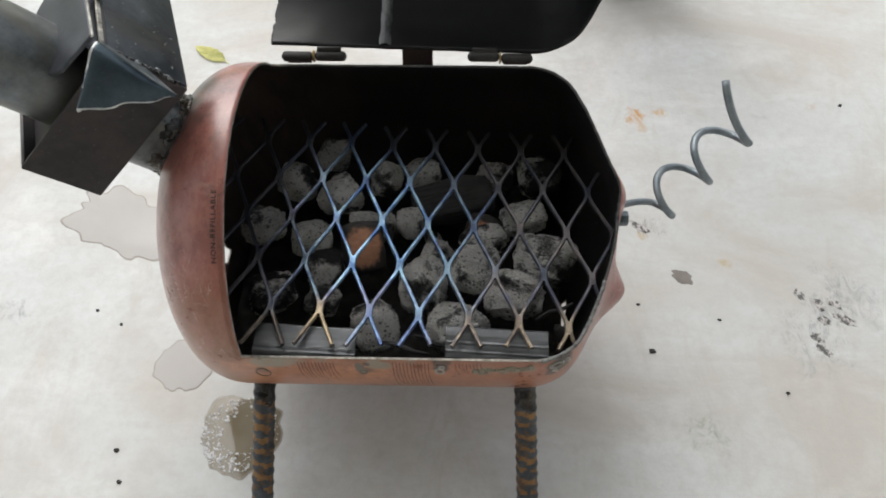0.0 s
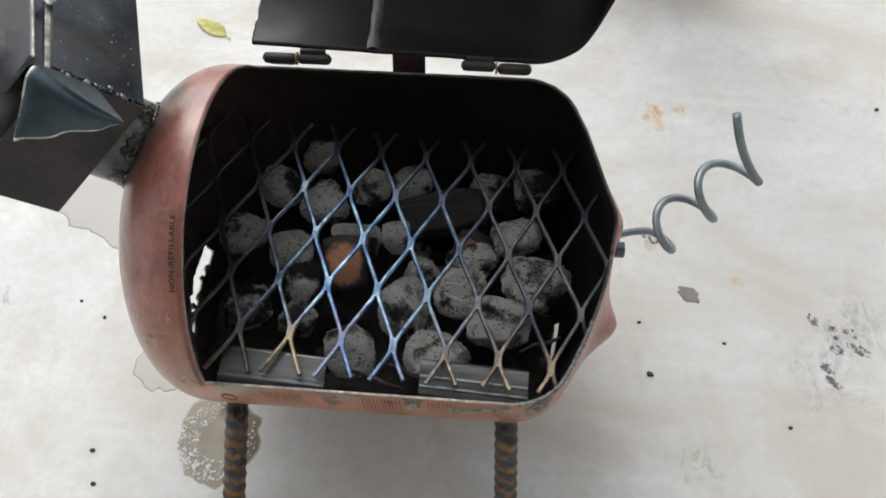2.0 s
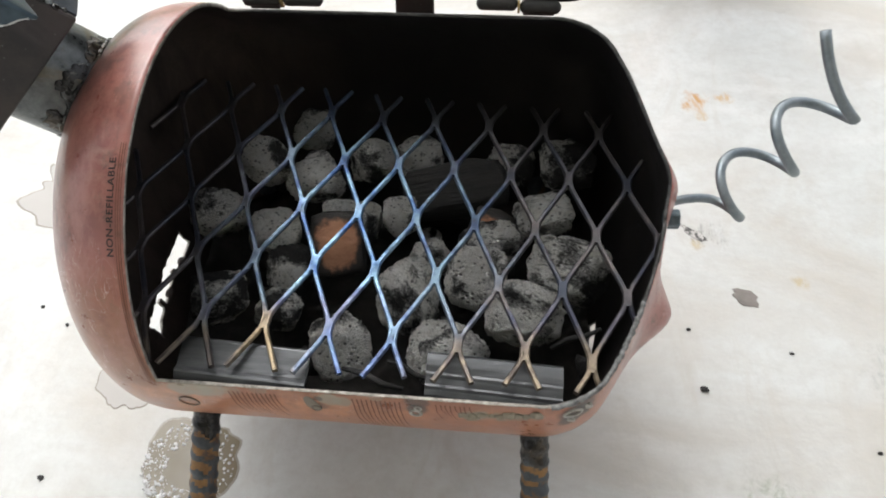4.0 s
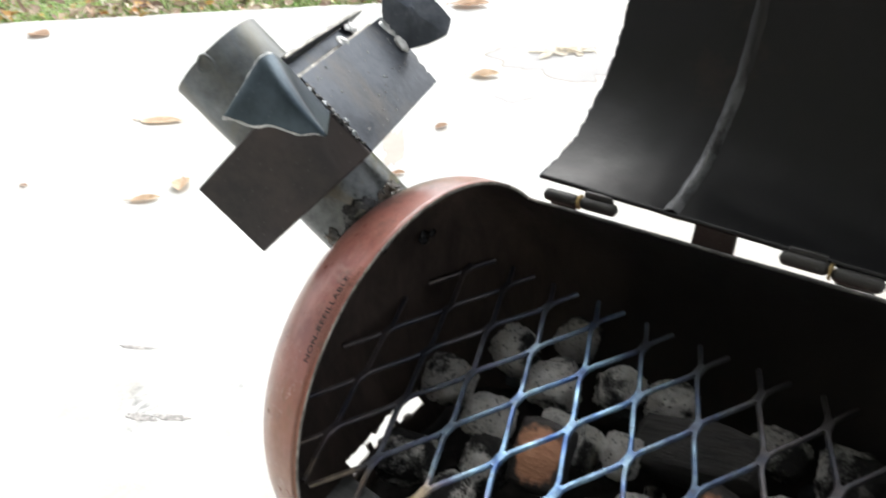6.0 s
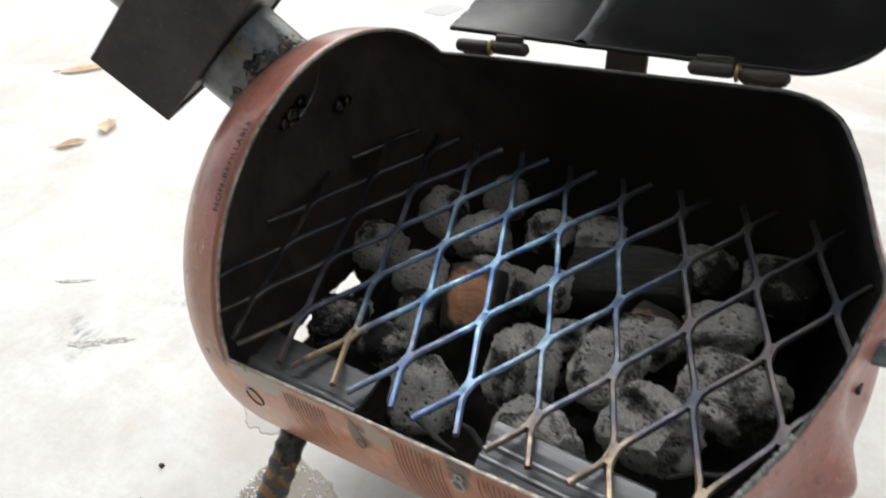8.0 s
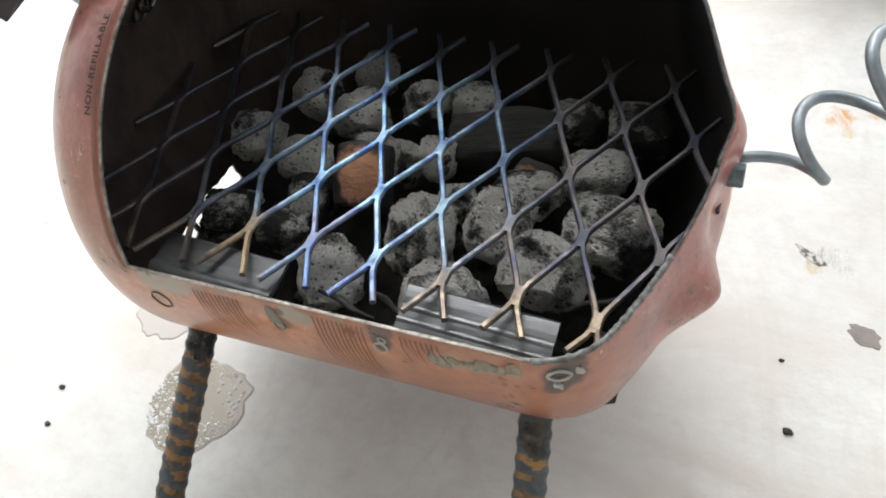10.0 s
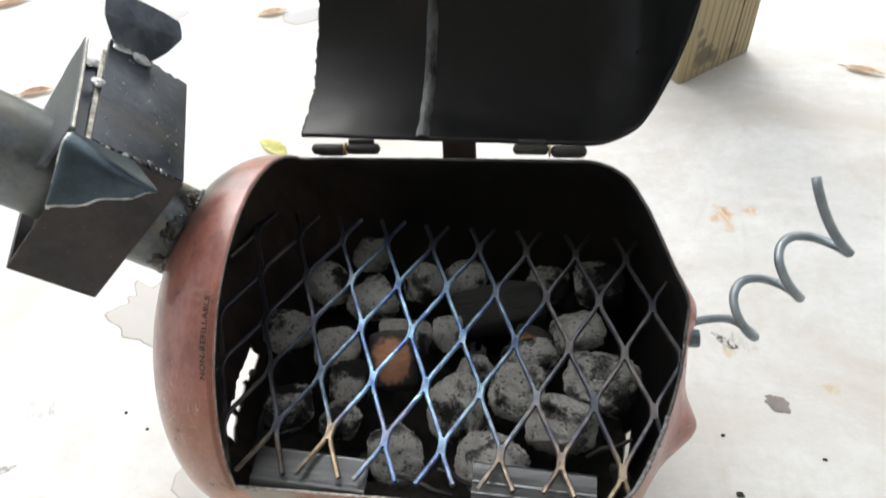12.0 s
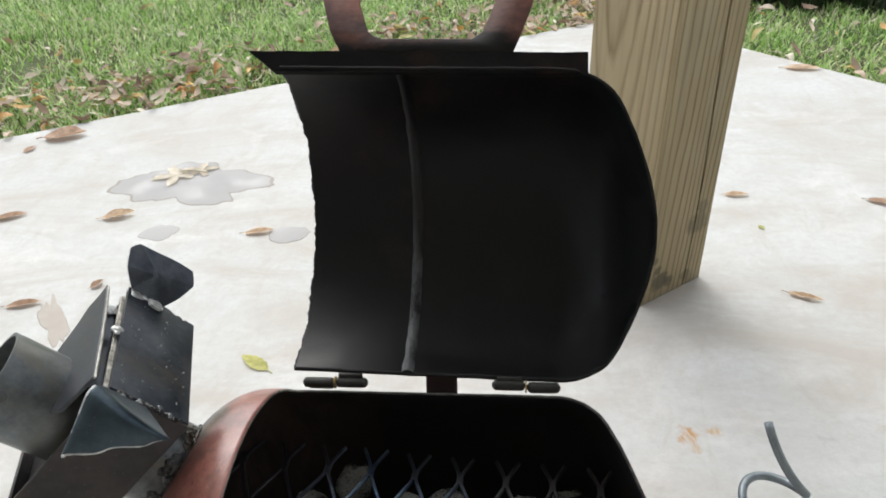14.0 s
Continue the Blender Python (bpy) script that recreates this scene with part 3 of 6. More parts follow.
# ---- unseen roof, guessed from the post, and unseen wall, both added to shape light ----
STUCCO = make_plain("unseen_wall_tan", (0.46, 0.43, 0.39), 0.9, 0, 0.15)
# white so that it bounces fill light into the tank
BOARD = make_plain("unseen_ceiling_white", (0.80, 0.79, 0.77), 0.8, 0, 0.12)
ROOF_C = Vector((0.25, 0.78, 0))
WALL_AT = ROOF_C + DR * 3.6


def flat_block(name, corners, z0, z1, mat, label):
    bm = bmesh.new()
    lo = [bm.verts.new((p.x, p.y, z0)) for p in corners]
    hi = [bm.verts.new((p.x, p.y, z1)) for p in corners]
    bm.faces.new(lo[::-1])
    bm.faces.new(hi)
    for k in range(4):
        bm.faces.new((lo[k], lo[(k + 1) % 4], hi[(k + 1) % 4], hi[k]))
    bmesh.ops.recalc_face_normals(bm, faces=bm.faces)
    return tagged(part(name, bm, mat, None, label, False), kind="structure")


flat_block("ceiling", [ROOF_C, ROOF_C + DL * 5, ROOF_C + DL * 5 + DR * 3.6, ROOF_C + DR * 3.6], 2.4, 2.52, BOARD, "plain white ceiling, unseen, guessed from the post to shape light")
flat_block("wall_unseen", [WALL_AT - DL * 1.0, WALL_AT + DL * 9, WALL_AT + DL * 9 + DR * 0.2, WALL_AT - DL * 1.0 + DR * 0.2], -0.1, 2.4, STUCCO, "plain pale tan wall, unseen, added to block light from the front")

# ---- wooden post ----
bm = bmesh.new()
levels, rings = 50, []
for k in range(levels + 1):
    z = 2.4 * k / levels
    wob = 0.004 * math.sin(z * 5.1 + 0.6) + 0.0025 * math.sin(z * 13)
    c = SIDE * 0.68 + wob
    half = 0.0013 + 0.0008 * abs(math.sin(z * 3.3))
    flat = [(0.003, 0), (c - half, 0), (c, 0.016), (c + half, 0), (SIDE - 0.003, 0), (SIDE, 0.003), (SIDE, DEEP - 0.003), (SIDE - 0.003, DEEP), (0.003, DEEP), (0, DEEP - 0.003), (0, 0.003)]
    rings.append([bm.verts.new(POST_F + P1 * a + P2 * b + Vector((0.031 * z, 0, z))) for a, b in flat])
for a, b in zip(rings, rings[1:]):
    for j in range(11):
        bm.faces.new((a[j], a[(j + 1) % 11], b[(j + 1) % 11], b[j]))
bm.faces.new(rings[-1])
post = tagged(part("wooden_post", bm, WOOD, None, "square weathered timber post with a long vertical crack", False), category="post")

# ---- grill: a tank on its side ----
XL, XR, CUT = -0.150, 0.068, -0.142
LEFT_D, LEFT_P = 0.0677, 2.2742
RIGHT = [(0.0, 0.143), (0.015, 0.1424), (0.03, 0.1405), (0.042, 0.1377), (0.055, 0.1335), (0.0685, 0.1272), (0.09, 0.1172), (0.104, 0.1098), (0.112, 0.1050), (0.117, 0.1012), (0.1215, 0.0962),
         (0.126, 0.0887), (0.129, 0.0810), (0.1305, 0.0745), (0.131, 0.068)]


def left_x(r):
    return XL - LEFT_D * max(0.0, 1 - (min(r, RAD) / RAD) ** LEFT_P) ** (1 / LEFT_P)


def right_x(r):
    return float(np.interp(r, [a for a, _ in RIGHT], [b for _, b in RIGHT]))


def tank_r(x):
    if x < XL:
        q = min(1.0, (XL - x) / LEFT_D)
        return RAD * max(0.0, 1 - q ** LEFT_P) ** (1 / LEFT_P)
    if x > XR:
        return float(np.interp(x, [b for _, b in RIGHT[::-1]], [a for a, _ in RIGHT[::-1]]))
    return RAD


def on_tank(x, ang, lift=0.0):
    """A place on the tank's outside: x and the angle round the axis (0 = back, 90 = top, 180 = front)."""
    r = tank_r(x) + lift
    return Vector((x, AY + r * math.cos(radians(ang)), AX + r * math.sin(radians(ang))))


MOUTH = Vector((0, -0.1234, 0.1825))           # front lip of the mouth
MOUTH_N = Vector((0, -0.0759, 0.2374)).normalized()


def tank_shell():
    prof = [(XL - LEFT_D * math.sin(q) ** (2 / LEFT_P), RAD * math.cos(q) ** (2 / LEFT_P)) for q in np.linspace(math.pi / 2 - 0.02, 0, 40)]
    prof += [(x, RAD) for x in np.linspace(XL, XR, 46)[1:-1]]
    rs = np.concatenate([RAD - 0.03 * np.linspace(0, 1, 18) ** 2, np.linspace(0.101, 0, 26)[1:]])
    prof += [(right_x(r), r) for r in rs]
    bm = bmesh.new()
    n, rings = 144, []
    for x, r in prof:
        r = max(r, 0.0015)
        rings.append([bm.verts.new((x, AY + r * math.cos(2 * math.pi * j / n), AX + r * math.sin(2 * math.pi * j / n))) for j in range(n)])
    for a, b in zip(rings, rings[1:]):
        for j in range(n):
            bm.faces.new((a[j], b[j], b[(j + 1) % n], a[(j + 1) % n]))
    bm.faces.new(rings[0])
    bm.faces.new(rings[-1][::-1])
    bmesh.ops.recalc_face_normals(bm, faces=bm.faces)
    geom = list(bm.verts) + list(bm.edges) + list(bm.faces)
    geom = bmesh.ops.bisect_plane(bm, geom=geom, plane_co=(CUT, 0, 0), plane_no=(1, 0, 0))["geom"]
    geom = list(bm.verts) + list(bm.edges) + list(bm.faces)
    bmesh.ops.bisect_plane(bm, geom=geom, plane_co=MOUTH, plane_no=MOUTH_N)
    for co, no in (((0, 0, 0.0875), (0, 0.02, 1)), ((0, 0, 0.0990), (0, -0.03, 1)), ((0, -0.046, 0), (0, 1, 0)), ((0, 0.037, 0), (0, 1, 0)), ((0, -0.005, 0), (0, 1, 0)),
                   ((0, 0, 0.0672), (0, 0, 1)), ((0, 0, 0.0760), (0, 0, 1)), ((0, -0.0235, 0), (0, 1, 0)), ((0, -0.0195, 0), (0, 1, 0)), ((0, 0.006, 0), (0, 1, 0)), ((0, 0.010, 0), (0, 1, 0)), ((0, 0, 0.0945), (0, 0, 1)), ((0, 0, 0.0915), (0, 0, 1))):
        geom = list(bm.verts) + list(bm.edges) + list(bm.faces)
        bmesh.ops.bisect_plane(bm, geom=geom, plane_co=co, plane_no=no)
    return bm


def above(c):
    return c.x > CUT and (c - MOUTH).dot(MOUTH_N) > 0


def in_vent(c):
    """The ragged draught slots cut low in both ends."""
    if c.x < -0.16 and (c.z - 0.0875 + 0.02 * c.y) > 0 and (c.z - 0.0990 - 0.03 * c.y) < 0:
        notch = 0.0945 if -0.0235 < c.y < -0.0195 else 0.0915 if 0.006 < c.y < 0.010 else 0.0
        return -0.046 < c.y < 0.037 and c.z > notch
    return c.x > 0.095 and 0.0672 < c.z < 0.0760 and -0.046 < c.y < -0.005


def dent(co):
    """The lump pressed into the right end, the knob by the tail and the hollow between."""
    if co.x > 0.08:
        for (y, z), high, wide in (((-0.050, 0.158), 0.013, 0.017), ((0.010, 0.213), 0.006, 0.016), ((-0.022, 0.186), -0.005, 0.016)):
            co.x += high * math.exp(-((co.y - y) ** 2 + (co.z - z) ** 2) / wide ** 2)
    return co


grill = thing("pig_barbecue_grill", "pig-shaped barbecue made from a rose-painted gas tank, lid open", "barbecue grill")
bm = tank_shell()
bmesh.ops.delete(bm, geom=[f for f in bm.faces if above(f.calc_center_median()) or in_vent(f.calc_center_median())], context="FACES")
for v in bm.verts:
    dent(v.co)
    if v.is_boundary:
        v.co += (0.00015 if v.co.x < 0.06 else 0.0005) * noise.noise_vector(v.co * 150)
        if v.co.x < -0.155 and v.co.z < 0.12:
            v.co.z += 0.0045 * noise.noise(v.co * 130) + 0.002 * noise.noise(v.co * 300)
body = thicken(part("tank_body", bm, [PAINT, SOOT, RIM], grill, "rose-painted steel tank with a sooty black inside"), 0.0022, -1, 1, 2)


# ---- lid, swung open about the hinge line ----
PIVOT, SWING = Vector((0, 0.114, 0.2565)), -131.0
SKEW = Matrix.Translation((-0.07, 0, 0.259)) @ Matrix(((1, 0, 0.004, 0), (0, 1, 0, 0), (-0.033, 0, 1, 0), (0, 0, 0, 1))) @ Matrix.Translation((0.07, 0, -0.260))     # the lid was not cut square
OPEN = SKEW @ Matrix.Translation(PIVOT) @ Matrix.Rotation(radians(SWING), 4, "X") @ Matrix.Translation(-PIVOT)
bm = tank_shell()
bmesh.ops.delete(bm, geom=[f for f in bm.faces if not above(f.calc_center_median())], context="FACES")
jag = [e for e in bm.edges if e.is_boundary and all(v.co.x < CUT + 0.001 for v in e.verts)]
bmesh.ops.subdivide_edges(bm, edges=jag, cuts=3)
for v in bm.verts:
    # a ragged torch-cut left edge
    if v.is_boundary and v.co.x < CUT + 0.001:
        v.co.x += 0.0012 * noise.noise(v.co * 420) + 0.0016 * noise.noise(v.co * 110) + 0.0018 * noise.noise(v.co * 40)
    v.co.x += 0.0075 * min(1.0, max(0.0, (v.co.x - 0.05) / 0.06))
    v.co += 0.0005 * noise.noise_vector(v.co * 60)
    v.co = OPEN @ v.co
lid = thicken(part("lid", bm, [PAINT, LID_BLACK, LID_EDGE], grill, "open curved lid, black inside"), 0.002, -1, 1, 2)


def lid_place(x, ang, lift=0.0):
    return OPEN @ on_tank(x, ang, lift)


# weld seam inside the lid, scraped grey towards the hinge
def make_seam():
    c = Mat("worn_seam", 0.42, 0.4)
    n = c.noise(60, 7, 0.75, (1.4, 0.5, 0.35))
    worn = c.math("MULTIPLY", c.ramp(n, [(0.42, 0), (0.60, 1)]), c.ramp(c.axis(2), [(0.275, 1), (0.335, 0.06)]))
    c.color(c.mix(worn, (0.005, 0.005, 0.0054), (0.12, 0.124, 0.128)))
    return c.bump(n, 0.5, 0.001).m


bm = bmesh.new()
rows = []
for k in range(61):
    ang = 42 + 130 * k / 60
    w = 0.0050 + 0.0014 * noise.noise((k * 0.4, 1, 0))
    rows.append([bm.verts.new(lid_place(-0.0495 + dx * w, ang, -0.002 + lift)) for dx, lift in ((-1, 0.0005), (-0.5, -0.0016), (0.1, -0.0022), (0.6, -0.0014), (1, 0.0005))])
for a, b in zip(rows, rows[1:]):
    for j in range(4):
        bm.faces.new((a[j], a[j + 1], b[j + 1], b[j]))
seam = part("weld_seam", bm, make_seam(), lid, "worn grey weld bead")

# stop bar along the lid's free edge
edge = on_tank(0, 172)
def bar_point(x, out, down):
    p = Vector((x, edge.y - out, edge.z - 0.004 + down))
    return OPEN @ p
bm = bmesh.new()
sect = [(-0.0034, -0.0012), (0.0125, -0.0012), (0.0125, 0.0012), (0.0012, 0.0012), (0.0008, 0.006), (-0.0034, 0.006)]
rows = []
for k in range(41):
    x = -0.167 + 0.256 * k / 40
    dip = 0.0022 * math.exp(-((x + 0.052) / 0.009) ** 2) - 0.003 * math.exp(-((x + 0.036) / 0.006) ** 2)
    rows.append([bm.verts.new(bar_point(x + (0.0125 - a) * 1.3 * (1 - k / 40), a - dip * min(1.0, max(0.0, a) / 0.0125) + 0.0006 * noise.noise((x * 60, a * 50, 0)), b)) for a, b in sect])
for a, b in zip(rows, rows[1:]):
    for j in range(6):
        bm.faces.new((a[j], a[(j + 1) % 6], b[(j + 1) % 6], b[j]))
bm.faces.new(rows[0][::-1])
bm.faces.new(rows[-1])
bmesh.ops.recalc_face_normals(bm, faces=bm.faces)
part("edge_bar", bm, make_soot("dull_black_bar", (0.004, 0.004, 0.0042), (0.012, 0.0115, 0.011), 0.8, 0.1), lid, "black steel bar along the free edge", False)

def make_handle(low, high):
    """Rose-brown paint, darker towards the lid."""
    c = Mat("dark_foot_handle", 0.48)
    c.b.inputs["Specular IOR Level"].default_value = 0.22
    n = c.noise(30, 6, 0.7)
    col = c.mix(c.ramp(n, [(0.35, 0), (0.65, 1)]), (0.085, 0.03, 0.022), (0.21, 0.082, 0.06))
    up = c.t.nodes.new("ShaderNodeMapRange")
    c.link(c.math("ADD", c.axis(2), c.math("MULTIPLY", c.math("SUBTRACT", c.noise(45, 5, 0.7, (0.5, 1, 1), 3), 0.5), 0.05)), up.inputs[0])
    up.inputs[1].default_value, up.inputs[2].default_value = low + 0.008, high
    col = c.mix(up.outputs[0], (0.007, 0.006, 0.006), col)
    c.color(col)
    return c.bump(n, 0.25, 0.001).m


# carrying handle on the lid: a bent band from the tank's collar
def handle_point(x, out, lift=0.0):
    return OPEN @ Vector((x - 0.003, edge.y - 0.0095 - out, edge.z + 0.004 + lift))
outer = [(-0.094, 0.0), (-0.104, 0.020), (-0.113, 0.05), (-0.110, 0.070), (-0.096, 0.082), (0.036, 0.082), (0.050, 0.070), (0.053, 0.05), (0.044, 0.020), (0.036, 0.0)]
inner = [(-0.066, 0.013), (-0.074, 0.019), (-0.083, 0.046), (-0.081, 0.058), (-0.072, 0.064), (0.012, 0.064), (0.021, 0.058), (0.023, 0.046), (0.014, 0.019), (0.006, 0.013)]
bm = bmesh.new()
loops = []
for lift in (-0.0016, 0.0016):
    loops.append([[bm.verts.new(handle_point(x, o + 0.004, lift + 4.0 * o * o)) for x, o in lp] for lp in (outer, inner)])
n = len(outer)
for k in range(n):
    j = (k + 1) % n
    (o0, i0), (o1, i1) = loops
    bm.faces.new((o0[k], o0[j], i0[j], i0[k]))
    bm.faces.new((o1[j], o1[k], i1[k], i1[j]))
    bm.faces.new((o0[j], o0[k], o1[k], o1[j]))
    bm.faces.new((i0[k], i0[j], i1[j], i1[k]))
bmesh.ops.recalc_face_normals(bm, faces=bm.faces)
bmesh.ops.bevel(bm, geom=list(bm.edges), offset=0.0006, segments=1, affect="EDGES")
part("lid_handle", bm, make_handle(handle_point(0, 0.004).z, handle_point(0, 0.05).z), lid, "rose-brown bent metal carrying handle, darker towards the lid")


# ---- hinges and lid strap ----
def hinge(x0, x1, left_up):
    """A weld-on barrel hinge of two halves with a brass ring."""
    mid = (x0 + x1) / 2
    y, z = 0.1125, 0.2585
    rise = 0.0009 if left_up else -0.0003
    def barrel(a, b, dz):
        n = 15
        pts, rad = [], []
        for k in range(n):
            u = k / (n - 1)
            pts.append((a + (b - a) * u, y, z + dz))
            e = min(u, 1 - u) * (b - a) / 0.003
            rad.append(0.0042 * math.sqrt(max(0.12, 1 - (1 - min(1, abs(e))) ** 2)))
        return tube(pts, 0.005, 14, radii=rad)
    h = part("hinge", barrel(x0, mid - 0.0006, rise), HINGE, grill, "black weld-on barrel hinge")
    part("hinge_pin_half", barrel(mid + 0.0006, x1, -rise), HINGE, h)
    for a, b in ((x0 + 0.004, mid - 0.003), (mid + 0.003, x1 - 0.004)):
        part("hinge_leaf", slab_between([(a, y, z + 0.003), (b, y, z + 0.003), (b, y + 0.001, z + 0.0078), (a, y + 0.001, z + 0.0078)] if (a < mid) == left_up else [(a, y, z - 0.0075), (b, y, z - 0.0075), (b, y, z - 0.003), (a, y, z - 0.003)], (0, 1, 0), 0.0025, 0.0004), HINGE, h)
    part("brass_washer", tube([(mid - 0.0007, y, z), (mid + 0.0007, y, z)], 0.0049, 14), BRASS, h, "brass washer")


hinge(-0.1335, -0.0805, False)
hinge(0.0185, 0.0715, True)
part("lid_strap", slab_between([(-0.036, 0.1215, 0.238), (-0.0105, 0.1215, 0.238), (-0.0105, 0.1300, 0.2618), (-0.036, 0.1300, 0.2618)], (0, 0.94, -0.33), 0.004), HINGE, grill, "black flat strap behind the lid", False)

# ---- pig's head, neck and snout ----
AXIS = Vector((-0.6155, -0.209, 0.756)).normalized()
U = Vector((-0.694, -0.306, -0.65)).normalized()
U = (U - AXIS * U.dot(AXIS)).normalized()
V = AXIS.cross(U).normalized()
if V.y < 0:
    V = -V
RIDGE, HS, HL = Vector((-0.160, -0.014, 0.337)), 0.105, 0.053
HC = RIDGE + (U + V) * HS / 2
SNOUT_C = HC + U * 0.0056 - V * 0.0089


def head_at(u, v, s):
    return RIDGE + U * u + V * v + AXIS * s


def pipe(s0, s1, r0, r1, wall=0.0025, wob=0.0):
    bm = bmesh.new()
    n = 40
    rings = []
    for s, r in ((s0, r0), (s1, r1), (s1, r1 - wall), (s0, r0 - wall)):
        rings.append([bm.verts.new(SNOUT_C + AXIS * s + r * (math.cos(a) * U + math.sin(a) * V)) for a in (2 * math.pi * j / n for j in range(n))])
    for a, b in zip(rings, rings[1:]):
        for j in range(n):
            bm.faces.new((a[j], a[(j + 1) % n], b[(j + 1) % n], b[j]))
    bmesh.ops.recalc_face_normals(bm, faces=bm.faces)
    return bm


NECK_R, NECK_C = 0.0306, HC + U * 0.0104 - V * 0.0089
def neck_root(a):
    """How far back along its axis the neck runs before it meets the tank."""
    rim = NECK_C + NECK_R * (math.cos(a) * U + math.sin(a) * V)
    s = -0.005
    while s > -0.12:
        p = rim + AXIS * s
        if p.x > XL - LEFT_D and math.hypot(p.y - AY, p.z - AX) <= tank_r(p.x):
            break
        s -= 0.0005
    return rim, s


bm = bmesh.new()
rows = []
for k in range(48):
    rim, s0 = neck_root(2 * math.pi * k / 48)
    mid = (rim - NECK_C) * 0.93 + NECK_C
    rows.append([bm.verts.new(rim + AXIS * (s0 - 0.002)), bm.verts.new(rim + AXIS * s0 * 0.5), bm.verts.new(rim), bm.verts.new(mid), bm.verts.new(mid + AXIS * (s0 - 0.002))])
for a, b in zip(rows, rows[1:] + rows[:1]):
    for j in range(4):
        bm.faces.new((a[j], a[j + 1], b[j + 1], b[j]))
bmesh.ops.recalc_face_normals(bm, faces=bm.faces)
neck = sharp(part("neck_pipe", bm, NECK, grill, "grey steel neck pipe with burnt weld"))
BURNT = make_steel("burnt_weld", (0.010, 0.010, 0.011), (0.055, 0.055, 0.056), 0.24, 0.5, 60, (0.06, 0.04, 0.02))
pts, rad = [], []
for k in range(217):
    rim, s0 = neck_root(2 * math.pi * k / 216)
    pts.append(rim + AXIS * (s0 + 0.0005) + 0.0012 * noise.noise_vector(Vector((k * 0.16, 2, 0))))
    rad.append(max(0.0006, 0.0017 + 0.0016 * noise.noise((k * 0.09, 5, 1)) + 0.0005 * noise.noise((k * 0.8, 1, 1))))
part("weld_collar", tube(pts, 0.005, 8, radii=rad), BURNT, neck, "lumpy burnt weld bead")


def lump(c, size, flat, seed, mat, parent, label=""):
    """An irregular frozen drop of weld metal."""
    bm = bmesh.new()
    bmesh.ops.create_icosphere(bm, subdivisions=3, radius=1)
    off = Vector((seed * 1.7, seed * 0.6, 0))
    for vv in bm.verts:
        d = vv.co.normalized()
        q = d * size * (1 + 0.5 * noise.noise(d * 1.4 + off) + 0.10 * noise.noise(d * 3.5 + off))
        vv.co = c + q - flat * q.dot(flat) * 0.55
    return part("weld_blob", bm, mat, parent, label)


rnd = random.Random(31)
for k in range(39):
    # three crusts of burnt drops round the neck's foot
    a0 = (3.35, 4.15, 5.0)[k % 3] + rnd.gauss(0, 0.16)
    rim, s0 = neck_root(a0)
    lump(rim + AXIS * (s0 + abs(rnd.gauss(0.002, 0.0035))), rnd.uniform(0.0022, 0.0060), (rim - NECK_C).normalized() * 1.25, k, BURNT if k % 5 else NECK, neck)

head = part("head", slab_between([head_at(0.003, 0.003, 0.002), head_at(HS - 0.003, 0.003, 0.002), head_at(HS - 0.003, HS - 0.003, 0.002), head_at(0.003, HS - 0.003, 0.002)], AXIS, HL - 0.010), BROWN, grill, "square box head of welded dark steel plates", False)
side_f = slab_between([head_at(0.0, 0, 0), head_at(HS, 0, 0), head_at(HS, 0, HL), head_at(0.0, 0, HL)], V, 0.003)
part("side_plate", side_f, BROWN, head, "brown-black steel plate", False)
side_c = slab_between([head_at(-0.038 * v, v, s) for v, s in ((0.004, 0), (HS + 0.003, 0), (HS + 0.004, 0.007), (HS + 0.002, 0.009), (HS + 0.005, 0.012), (HS + 0.003, 0.016), (HS + 0.006, 0.020), (HS + 0.007, HL), (0.004, HL))], U, 0.003, 0)
part("top_plate", side_c, STEEL, head, "grey scratched steel plate", False)
part("plate_edge", slab_between([head_at(0.0036, 0.006, HL - 0.002), head_at(0.0006, HS, HL - 0.002), head_at(0.0006, HS, HL + 0.0022), head_at(0.0036, 0.006, HL + 0.0022)], U, 0.002, 0.0003), CUT_EDGE, head, "thin bright plate edge under the top plate", False)
part("side_plate", slab_between([head_at(0.003, HS, 0), head_at(HS, HS, 0), head_at(HS, HS, HL), head_at(0.003, HS, HL)], -V, 0.003), BROWN, head, "", False)
part("bottom_plate", slab_between([head_at(HS, 0.003, 0), head_at(HS, HS - 0.003, 0), head_at(HS, HS - 0.003, HL), head_at(HS, 0.003, HL)], -U, 0.003), BROWN, head, "", False)
FS = HL + 0.0105
face_line = [(-0.004, 0.0), (-0.003, 0.04), (-0.001, 0.08), (0.002, HS + 0.006), (0.010, HS + 0.0035), (0.024, HS + 0.004), (0.034, HS - 0.002), (0.055, HS - 0.008), (0.075, HS - 0.03), (0.075, 0.045), (0.03, 0.006)]
part("face_plate", slab_between([head_at(u, v, FS) for u, v in face_line], AXIS, 0.0025, 0.0004), DULL, head, "dull grey steel face plate", False)
part("cut_edge", slab_between([head_at(-0.0046, 0.0, FS + 0.0006), head_at(-0.0036, 0.04, FS + 0.0006), head_at(-0.0016, 0.08, FS + 0.0006), head_at(0.0014, HS + 0.005, FS + 0.0006), head_at(0.003, HS + 0.004, FS + 0.0006), head_at(-0.003, 0.0, FS + 0.0006)], AXIS, 0.0013, 0.0002), CUT_EDGE, head, "bright cut edge of the face plate", False)
